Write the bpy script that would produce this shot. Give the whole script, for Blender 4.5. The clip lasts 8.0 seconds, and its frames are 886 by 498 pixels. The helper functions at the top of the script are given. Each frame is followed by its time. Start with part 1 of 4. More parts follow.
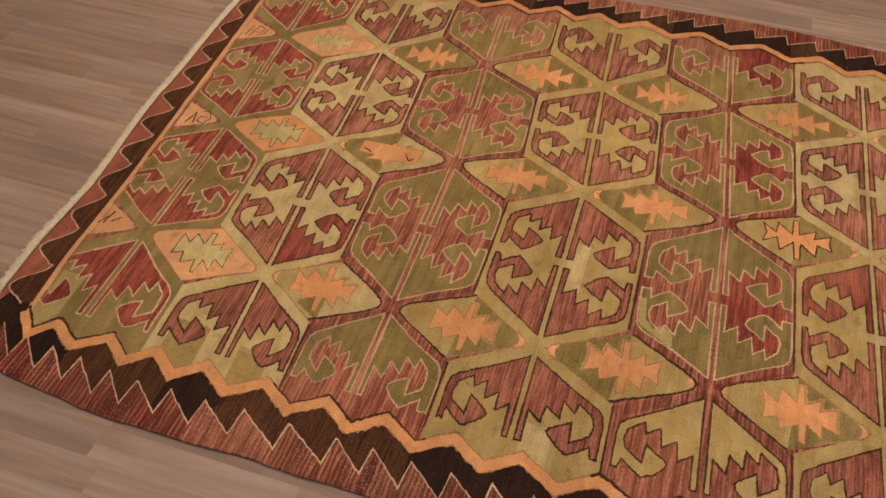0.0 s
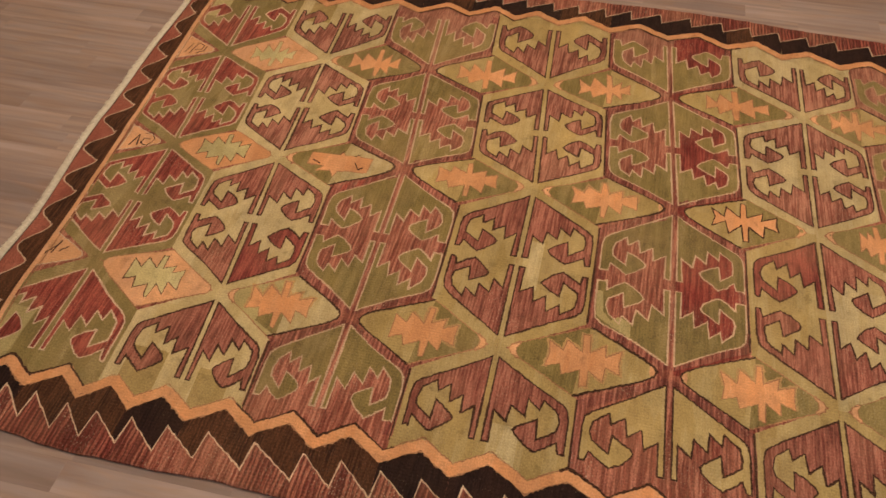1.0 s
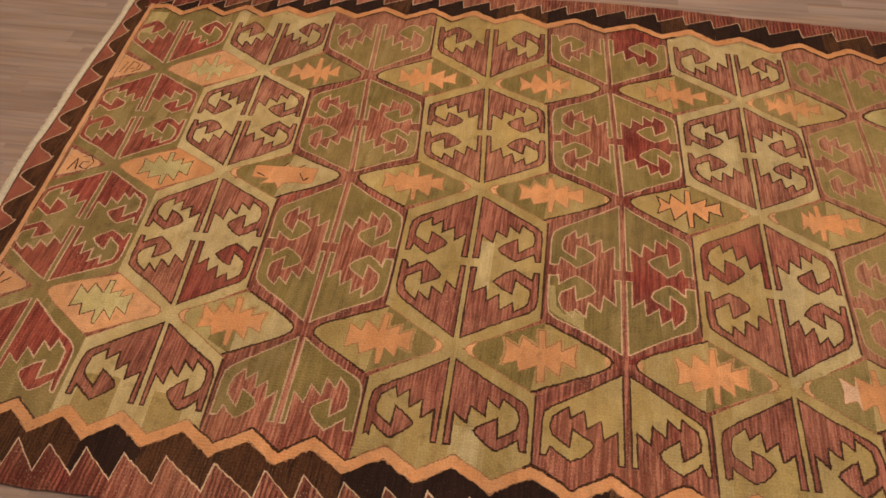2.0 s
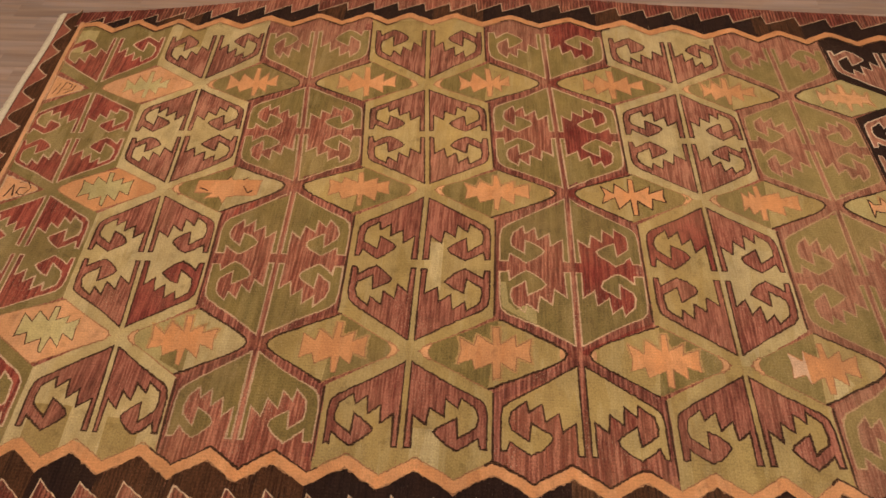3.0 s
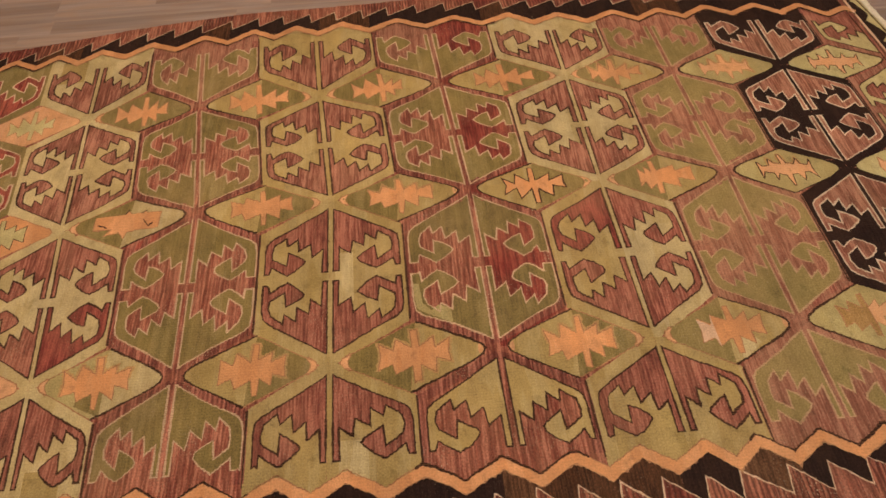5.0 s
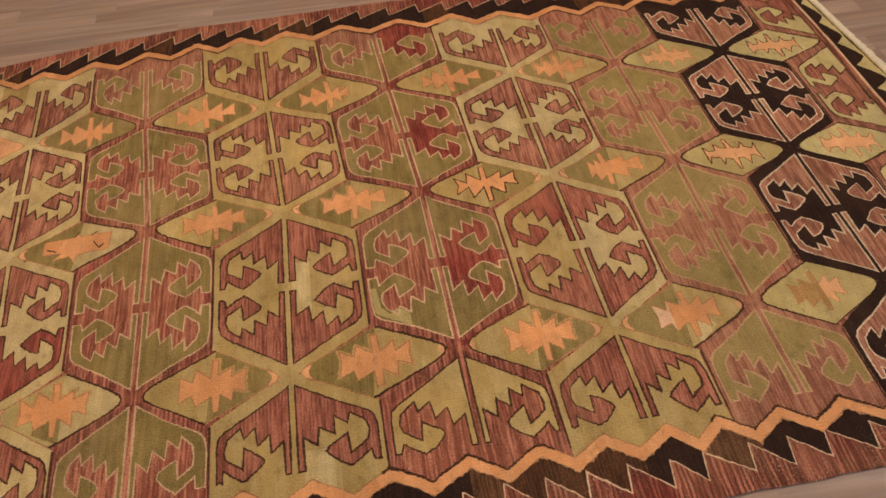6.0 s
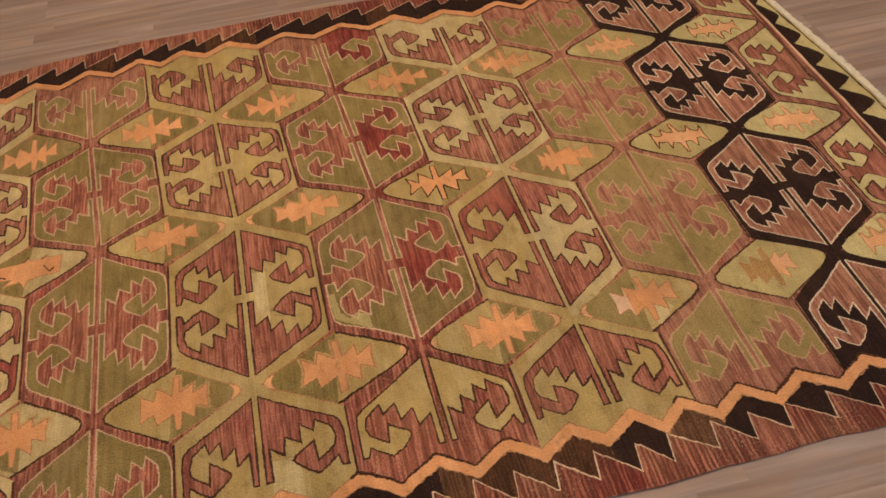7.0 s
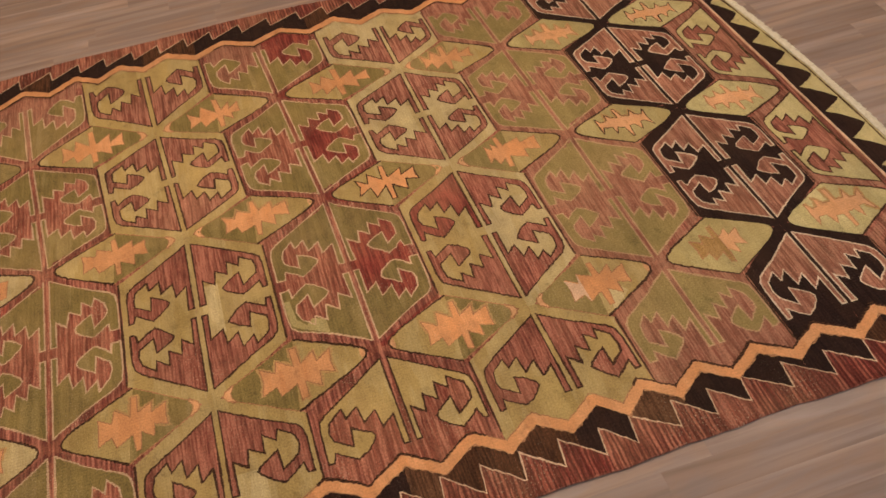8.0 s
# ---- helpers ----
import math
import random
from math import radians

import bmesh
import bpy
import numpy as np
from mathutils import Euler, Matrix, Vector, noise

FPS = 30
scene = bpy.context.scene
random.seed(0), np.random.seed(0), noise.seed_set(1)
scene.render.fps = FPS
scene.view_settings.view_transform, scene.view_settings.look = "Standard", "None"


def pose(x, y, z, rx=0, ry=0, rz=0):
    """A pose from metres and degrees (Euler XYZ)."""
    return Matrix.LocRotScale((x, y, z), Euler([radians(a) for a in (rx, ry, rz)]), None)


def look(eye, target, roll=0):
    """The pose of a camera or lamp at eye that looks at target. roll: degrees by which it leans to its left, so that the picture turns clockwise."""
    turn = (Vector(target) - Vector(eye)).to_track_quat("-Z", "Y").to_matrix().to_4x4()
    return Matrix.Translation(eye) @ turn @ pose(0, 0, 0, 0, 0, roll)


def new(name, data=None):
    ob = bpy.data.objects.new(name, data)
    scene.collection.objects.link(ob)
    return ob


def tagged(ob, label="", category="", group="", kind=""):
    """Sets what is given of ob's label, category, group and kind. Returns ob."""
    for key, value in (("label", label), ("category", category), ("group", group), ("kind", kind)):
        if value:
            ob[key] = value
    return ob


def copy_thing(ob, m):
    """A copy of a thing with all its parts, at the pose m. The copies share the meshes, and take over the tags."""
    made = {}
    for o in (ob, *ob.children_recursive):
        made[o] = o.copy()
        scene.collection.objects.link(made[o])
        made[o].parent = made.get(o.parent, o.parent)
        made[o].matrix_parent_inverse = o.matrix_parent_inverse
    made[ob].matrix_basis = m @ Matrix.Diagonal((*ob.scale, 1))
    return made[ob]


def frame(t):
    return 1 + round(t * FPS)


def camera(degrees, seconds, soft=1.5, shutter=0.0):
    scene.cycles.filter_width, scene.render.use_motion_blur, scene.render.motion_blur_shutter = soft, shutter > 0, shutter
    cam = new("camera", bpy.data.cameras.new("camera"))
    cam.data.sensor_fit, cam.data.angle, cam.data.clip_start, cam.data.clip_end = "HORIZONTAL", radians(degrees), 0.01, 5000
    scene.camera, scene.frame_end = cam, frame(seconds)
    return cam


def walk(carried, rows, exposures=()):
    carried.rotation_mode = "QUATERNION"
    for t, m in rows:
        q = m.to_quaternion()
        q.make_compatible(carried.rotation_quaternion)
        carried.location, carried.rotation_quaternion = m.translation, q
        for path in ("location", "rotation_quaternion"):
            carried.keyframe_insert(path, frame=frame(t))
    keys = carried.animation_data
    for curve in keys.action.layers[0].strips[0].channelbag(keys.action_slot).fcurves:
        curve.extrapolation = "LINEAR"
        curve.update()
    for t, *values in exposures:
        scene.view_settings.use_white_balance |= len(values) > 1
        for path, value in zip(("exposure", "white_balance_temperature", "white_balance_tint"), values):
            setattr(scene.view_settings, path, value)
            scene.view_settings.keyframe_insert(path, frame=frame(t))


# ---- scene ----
cam = camera(53.5, 8.0, soft=1.65)
PATH = [
    (0, (1.395, -1.544, 1.383), (1.0, -0.225, -0.068), 1.7),
    (0.5, (1.396, -1.542, 1.386), (1.043, -0.209, -0.063), 1.3),
    (1, (1.401, -1.54, 1.388), (1.096, -0.191, -0.057), 0.6),
    (1.5, (1.408, -1.535, 1.389), (1.148, -0.175, -0.054), 0.1),
    (3, (1.43, -1.529, 1.393), (1.318, -0.148, -0.049), -1.1),
    (3.5, (1.438, -1.526, 1.395), (1.368, -0.144, -0.049), -1.5),
    (4, (1.45, -1.526, 1.398), (1.422, -0.143, -0.047), -1.9),
    (4.5, (1.461, -1.527, 1.401), (1.472, -0.144, -0.044), -2.5),
    (6, (1.49, -1.536, 1.398), (1.623, -0.156, -0.043), -4.2),
    (6.5, (1.499, -1.538, 1.397), (1.669, -0.164, -0.046), -4.8),
    (7, (1.507, -1.541, 1.396), (1.72, -0.175, -0.049), -5.5),
    (7.5, (1.513, -1.541, 1.396), (1.768, -0.188, -0.054), -6.1),
    (8, (1.526, -1.544, 1.391), (1.821, -0.203, -0.063), -6.9),
]
walk(cam, [(t, look(eye, target, roll)) for t, eye, target, roll in PATH])

# ---- light ----
world = bpy.data.worlds.new("sky")
scene.world = world
world.use_nodes = True
sky = world.node_tree.nodes.new("ShaderNodeTexSky")
sky.sky_type, sky.sun_disc, sky.sun_elevation, sky.sun_rotation = "NISHITA", False, radians(35), radians(200)
world.node_tree.links.new(sky.outputs[0], world.node_tree.nodes["Background"].inputs[0])
world.node_tree.nodes["Background"].inputs[1].default_value = 0.08


def area_lamp(name, place, target, size_x, size_y, power, colour):
    data = bpy.data.lights.new(name, "AREA")
    data.shape, data.size, data.size_y, data.energy, data.color = "RECTANGLE", size_x, size_y, power, colour
    ob = new(name, data)
    ob.matrix_world = look(place, target)
    return ob


# Ceiling lamps added out of view, spaced to even the light along the rug.
LAMPS = ((0.45, 0.14), (2.40, 0.34))
for lamp_x, lamp_y in LAMPS:
    area_lamp("added_ceiling_lamp", (lamp_x, lamp_y, 2.44), (lamp_x, lamp_y, 0), 1.1, 1.1, 29.5, (1.0, 0.722, 0.518))
# Cool daylight added from behind the camera for the near floor.
area_lamp("added_daylight", (2.8, -3.42, 1.55), (2.6, 0.3, 0.3), 1.7, 1.2, 33, (0.84, 0.91, 1.0))


# ---- materials ----
class Nodes:
    """A short way to write a node material."""

    def __init__(self, name):
        self.mat = bpy.data.materials.new(name)
        self.mat.use_nodes = True
        self.tree = self.mat.node_tree
        self.bsdf = self.tree.nodes["Principled BSDF"]

    def add(self, kind, **inputs):
        node = self.tree.nodes.new(kind)
        for key, value in inputs.items():
            self.put(node, key, value)
        return node

    def put(self, node, key, value):
        socket = node.inputs[int(key[1:]) if key[0] == "i" and key[1:].isdigit() else key.replace("_", " ")]
        if isinstance(value, bpy.types.NodeSocket):
            self.tree.links.new(value, socket)
        else:
            socket.default_value = value

    def mapped(self, scale, source="Object"):
        coords = self.add("ShaderNodeTexCoord")
        return self.add("ShaderNodeMapping", Vector=coords.outputs[source], Scale=scale).outputs[0]

    def noise(self, vector, scale=1.0, detail=2.0, rough=0.5):
        return self.add("ShaderNodeTexNoise", Vector=vector, Scale=scale, Detail=detail, Roughness=rough).outputs["Fac"]

    def ramp(self, fac, low, high, a=0.0, b=1.0):
        return self.add("ShaderNodeMapRange", Value=fac, From_Min=low, From_Max=high, To_Min=a, To_Max=b).outputs[0]

    def math(self, op, a, b=0.0):
        node = self.add("ShaderNodeMath", i0=a, i1=b)
        node.operation = op
        return node.outputs[0]

    def mix(self, fac, a, b, blend="MIX"):
        node = self.add("ShaderNodeMix")
        node.data_type, node.blend_type = "RGBA", blend
        for i, value in ((0, fac), (6, a), (7, b)):
            self.put(node, "i%d" % i, value)
        return node.outputs[2]

    def bump(self, height, strength, distance):
        self.put(self.bsdf, "Normal", self.add("ShaderNodeBump", Height=height, Strength=strength, Distance=distance).outputs[0])


def rgb(r, g, b):
    return (r, g, b, 1.0)


def wool(name, main, second, third=None, stripe=0.5, patch=0.5, fleck=0.22, fuzz=0.4, rare=0.50, coarse=0.0, bead=None, fade=0.22, ridge=0.0):
    """Hand-spun weft-faced wool: fine bands of uneven dye along the weft, lengths of another dye lot, drifts of colour, ribs of the warp."""
    n = Nodes(name)
    third = third or tuple(0.82 * c for c in main)
    fine = n.noise(n.mapped((300, 32.0, 1)), 1.0, 2.0, 0.6)
    medium = n.noise(n.mapped((105, 9.0, 1)), 1.0, 2.0, 0.5)
    lots = n.noise(n.mapped((15, 2.6, 1)), 1.0, 3.0, 0.55)
    broad = n.noise(n.mapped((5.0, 3.0, 1)), 1.0, 2.0, 0.5)
    chance = n.add("ShaderNodeObjectInfo").outputs["Random"]
    beat = n.add("ShaderNodeTexWave", Vector=n.mapped((1, 0.12, 1)), Scale=44.0, Distortion=5.0, Detail=2.0, Detail_Scale=2.5)
    beat.bands_direction = "X"
    lines = n.math("ADD", n.math("MULTIPLY", fine, 0.38), n.math("MULTIPLY", medium, 0.42))
    lines = n.math("ADD", lines, n.math("ADD", n.math("MULTIPLY", beat.outputs["Fac"], 0.10), 0.05))
    spread = 0.085 / (0.45 + stripe)
    fac = n.ramp(lines, 0.5 - spread, 0.5 + spread)
    colour = n.mix(n.ramp(lots, rare, rare + 0.025, 0.0, patch), rgb(*main), rgb(*third))
    # lengths woven from one ball of yarn, with straight ends
    balls = n.add("ShaderNodeTexVoronoi", Vector=n.mapped((21, 6.5, 1)), Scale=1.0)
    balls.distance = "CHEBYCHEV"
    ball = n.add("ShaderNodeSeparateColor", i0=balls.outputs["Color"]).outputs[0]
    colour = n.mix(n.ramp(ball, 0.55, 0.9, 0.0, 0.55 * patch), colour, rgb(*third))
    colour = n.mix(n.ramp(ball, 0.35, 0.05, 0.0, 0.35), colour, rgb(*(0.84 * a + 0.16 * b for a, b in zip(second, main))))
    colour = n.mix(n.math("MULTIPLY", fac, min(1.0, stripe + 0.1)), colour, rgb(*second))
    if coarse:
        bars = n.noise(n.mapped((78, 5.5, 1)), 1.0, 2.0, 0.65)
        colour = n.mix(n.ramp(bars, 0.50, 0.58, 0.0, coarse), colour, rgb(*(0.52 * c for c in main)))
        colour = n.mix(n.ramp(bars, 0.45, 0.37, 0.0, coarse), colour, rgb(*(1.12 * c for c in second)))
    if ridge:
        # thick and thin picks beaten up into ridges, the shade between them painted dark
        picks = n.add("ShaderNodeTexWave", Vector=n.mapped((1, 0.35, 1)), Scale=34.0, Distortion=4.0, Detail=2.0, Detail_Scale=1.6)
        picks.bands_direction = "X"
        colour = n.mix(n.ramp(picks.outputs["Fac"], 0.45, 0.85, 0.0, ridge), colour, rgb(*(0.45 * c for c in main)))
    if bead:
        # the warps show between the turns of a thin line
        turns = n.add("ShaderNodeTexWave", Vector=n.mapped((1, 1, 1)), Scale=62.0, Distortion=2.2, Detail=2.0, Detail_Scale=9.0)
        turns.bands_direction = "Y"
        colour = n.mix(n.ramp(turns.outputs["Fac"], 0.52, 0.9, 0.0, 0.7), colour, rgb(*bead))
    dark = n.math("MULTIPLY", n.ramp(broad, 0.3, 0.7, 0.87, 1.11), n.ramp(n.noise(n.mapped((24, 15, 1)), 1.0, 3.0, 0.62), 0.3, 0.7, 0.85, 1.13))
    dark = n.math("MULTIPLY", dark, n.ramp(chance, 0, 1, 0.92, 1.08))
    grain = n.noise(n.mapped((430, 250, 1)), 1.0, 2.0, 0.6)
    dark = n.math("MULTIPLY", dark, n.ramp(grain, 0.3, 0.7, 1 - 1.35 * fleck, 1 + 1.35 * fleck))
    ribs = n.add("ShaderNodeTexWave", Vector=n.mapped((1, 1, 1)), Scale=48.0, Distortion=3.5, Detail=3.0, Detail_Scale=4.0)
    ribs.bands_direction = "Y"
    # faint shade in the gaps between the ribs, put into the colour
    dark = n.math("MULTIPLY", dark, n.ramp(ribs.outputs["Fac"], 0.0, 0.6, 0.95, 1.02))
    shade = n.add("ShaderNodeCombineXYZ", X=dark, Y=dark, Z=dark).outputs[0]
    colour = n.mix(1.0, colour, shade, "MULTIPLY")
    lint = n.ramp(n.noise(n.mapped((380, 230, 1)), 1.0, 1.0, 0.5), 0.62 if coarse else 0.66, 0.74)
    worn = n.ramp(n.noise(n.mapped((11, 8, 1)), 1.0, 1.0, 0.5), 0.45, 0.68)
    colour = n.mix(n.math("MULTIPLY", n.math("MULTIPLY", lint, worn), fuzz), colour, rgb(0.60, 0.49, 0.34))
    # years of light and feet: paler drifts over all the colours alike
    faded = n.ramp(n.noise(n.mapped((4.2, 3.4, 1)), 1.0, 4.0, 0.62), 0.48, 0.74, 0.0, fade)
    colour = n.mix(faded, colour, rgb(0.42, 0.265, 0.14))
    soiled = n.ramp(n.noise(n.mapped((31, 23, 1)), 1.0, 4.0, 0.7), 0.56, 0.72, 1.0, 0.70)
    colour = n.mix(1.0, colour, n.add("ShaderNodeCombineXYZ", X=soiled, Y=soiled, Z=soiled).outputs[0], "MULTIPLY")
    n.put(n.bsdf, "Base Color", colour)
    n.put(n.bsdf, "Roughness", 0.92)
    n.put(n.bsdf, "Specular IOR Level", 0.18)
    height = n.math("ADD", n.math("MULTIPLY", ribs.outputs["Fac"], 0.25), n.math("MULTIPLY", grain, 1.0))
    height = n.math("ADD", height, n.math("MULTIPLY", fine, 0.6))
    if ridge:
        height = n.math("ADD", height, n.math("MULTIPLY", picks.outputs["Fac"], -1.2))
    n.bump(height, 0.9, 0.0016)
    return n.mat


CREAM = wool("cream_wool", (0.392, 0.290, 0.112), (0.338, 0.245, 0.084), (0.445, 0.348, 0.160), 0.36, 0.85, 0.17, fade=0.14)
IVORY = wool("ivory_wool", (0.460, 0.366, 0.176), (0.395, 0.303, 0.128), (0.52, 0.43, 0.235), 0.34, 0.9, 0.17, fade=0.15)
KHAKI = wool("khaki_wool", (0.192, 0.147, 0.051), (0.250, 0.192, 0.073), (0.31, 0.25, 0.11), 0.42, 0.8, 0.24, rare=0.55)
OLIVE = wool("olive_wool", (0.196, 0.149, 0.048), (0.258, 0.197, 0.070), (0.29, 0.23, 0.097), 0.55, 0.75, 0.24, rare=0.56, coarse=0.20)
DEEP_OLIVE = wool("deep_olive_wool", (0.166, 0.127, 0.043), (0.218, 0.168, 0.060), (0.25, 0.195, 0.08), 0.55, 0.75, 0.24, rare=0.58, coarse=0.25)
MOSS = wool("moss_wool", (0.240, 0.188, 0.070), (0.285, 0.221, 0.087), (0.205, 0.158, 0.057), 0.45, 0.6, 0.22)
BURGUNDY = wool("burgundy_wool", (0.211, 0.066, 0.045), (0.381, 0.155, 0.104), (0.154, 0.040, 0.0288), 0.78, 0.6, 0.25, 0.6, coarse=0.45)
ROSEWOOD = wool("rosewood_wool", (0.236, 0.081, 0.053), (0.412, 0.188, 0.126), (0.168, 0.048, 0.034), 0.80, 0.65, 0.26, 0.6, coarse=0.55)
PLUM = wool("plum_wool", (0.150, 0.032, 0.0260), (0.300, 0.081, 0.057), (0.214, 0.049, 0.037), 0.80, 0.5, 0.25, 0.5, coarse=0.4)
WINE = wool("wine_wool", (0.166, 0.0266, 0.0214), (0.365, 0.094, 0.063), (0.258, 0.055, 0.040), 0.85, 0.5, 0.25, 0.55, coarse=0.5)
ROSE = wool("rose_wool", (0.283, 0.085, 0.053), (0.443, 0.188, 0.121), (0.191, 0.045, 0.031), 0.80, 0.75, 0.29, 0.9, coarse=0.6, ridge=0.30)
SALMON = wool("salmon_wool", (0.270, 0.108, 0.067), (0.385, 0.187, 0.121), (0.215, 0.074, 0.049), 0.75, 0.6, 0.25, 0.5, coarse=0.45)
DUSTY = wool("dusty_rose_wool", (0.245, 0.094, 0.058), (0.400, 0.195, 0.128), (0.185, 0.060, 0.042), 0.80, 0.7, 0.25, 0.5, coarse=0.55)
RED = wool("red_wool", (0.177, 0.0294, 0.0242), (0.321, 0.081, 0.053), (0.139, 0.0218, 0.0195), 0.75, 0.6, 0.25, 0.6, coarse=0.5)
BAND = wool("band_wool", (0.221, 0.063, 0.044), (0.407, 0.163, 0.112), (0.134, 0.0294, 0.0233), 0.75, 0.8, 0.28, 1.0, coarse=0.7, ridge=0.45)
TOOTH = wool("border_red_wool", (0.215, 0.059, 0.039), (0.390, 0.153, 0.096), (0.140, 0.031, 0.0224), 0.75, 0.7, 0.32, 0.9, coarse=0.72, ridge=0.88)
BRICK = wool("brick_rose_wool", (0.263, 0.084, 0.054), (0.340, 0.123, 0.080), (0.221, 0.063, 0.042), 0.45, 0.5, 0.22, 0.4)
CARMINE = wool("border_carmine_wool", (0.176, 0.036, 0.0264), (0.314, 0.098, 0.064), (0.123, 0.0221, 0.0184), 0.75, 0.7, 0.32, 0.9, coarse=0.72, ridge=0.85)
ORANGE = wool("orange_wool", (0.635, 0.325, 0.152), (0.56, 0.27, 0.118), (0.60, 0.28, 0.115), 0.45, 0.8, 0.14)
APRICOT = wool("apricot_wool", (0.655, 0.370, 0.198), (0.59, 0.31, 0.152), (0.62, 0.325, 0.150), 0.45, 0.7, 0.14)
PISTACHIO = wool("pistachio_wool", (0.385, 0.315, 0.135), (0.33, 0.265, 0.105), (0.43, 0.365, 0.17), 0.32, 0.6, 0.20)
STRAW = wool("straw_wool", (0.345, 0.256, 0.094), (0.300, 0.219, 0.074), (0.39, 0.295, 0.118), 0.36, 0.7, 0.18)
LIME = wool("pale_green_wool", (0.470, 0.405, 0.190), (0.41, 0.345, 0.150), (0.53, 0.465, 0.24), 0.30, 0.7, 0.18)
BLUSH = wool("blush_wool", (0.68, 0.46, 0.31), (0.61, 0.39, 0.25), None, 0.35, 0.4, 0.18)
OCHRE = wool("ochre_wool", (0.34, 0.205, 0.072), (0.28, 0.165, 0.055), (0.40, 0.25, 0.10), 0.40, 0.6, 0.22)
BROWN = wool("brown_black_wool", (0.0125, 0.0055, 0.0046), (0.030, 0.0138, 0.0098), (0.028, 0.0127, 0.0077), 0.70, 0.7, 0.38, 0.14, fade=0.03)
UMBER = wool("umber_outline_wool", (0.020, 0.008, 0.0055), (0.048, 0.019, 0.011), None, 0.4, 0.3, 0.25, 0.1, bead=(0.15, 0.072, 0.034), fade=0.12)
RUST = wool("rust_outline_wool", (0.25, 0.110, 0.055), (0.33, 0.16, 0.08), (0.42, 0.21, 0.10), 0.4, 0.6, 0.2, 0.1, bead=(0.46, 0.27, 0.13))
BLEED = wool("bled_dye_wool", (0.42, 0.265, 0.105), (0.50, 0.285, 0.12), (0.36, 0.26, 0.11), 0.5, 0.7, 0.2, 0.2)
COFFEE = wool("coffee_brown_wool", (0.049, 0.0189, 0.0084), (0.096, 0.040, 0.0174), (0.0247, 0.0104, 0.0060), 0.78, 0.7, 0.38, 0.2, fade=0.04)
FAINT = wool("faint_outline_wool", (0.46, 0.31, 0.175), (0.38, 0.235, 0.13), None, 0.5, 0.3, 0.2, 0.1, bead=(0.30, 0.175, 0.10))
CHALK = wool("chalk_outline_wool", (0.70, 0.585, 0.44), (0.62, 0.49, 0.34), None, 0.5, 0.3, 0.2, 0.1, bead=(0.46, 0.30, 0.19))
SEPIA = wool("sepia_wool", (0.075, 0.033, 0.0154), (0.131, 0.064, 0.031), (0.045, 0.0196, 0.0099), 0.8, 0.6, 0.38, 0.3, coarse=0.4, fade=0.05)
PALE = wool("pale_outline_wool", (0.64, 0.49, 0.335), (0.56, 0.40, 0.255), None, 0.5, 0.3, 0.2, 0.1, bead=(0.40, 0.225, 0.13))
BUFF = wool("buff_outline_wool", (0.59, 0.435, 0.285), (0.515, 0.36, 0.22), None, 0.5, 0.3, 0.2, 0.1, bead=(0.37, 0.205, 0.118))


def cotton():
    n = Nodes("cotton_warp")
    grain = n.noise(n.mapped((160, 300, 60)), 1.0, 3.0, 0.6)
    n.put(n.bsdf, "Base Color", n.mix(n.ramp(grain, 0.3, 0.7), rgb(0.56, 0.50, 0.36), rgb(0.80, 0.75, 0.60)))
    n.put(n.bsdf, "Roughness", 0.9)
    n.bump(grain, 0.5, 0.001)
    return n.mat


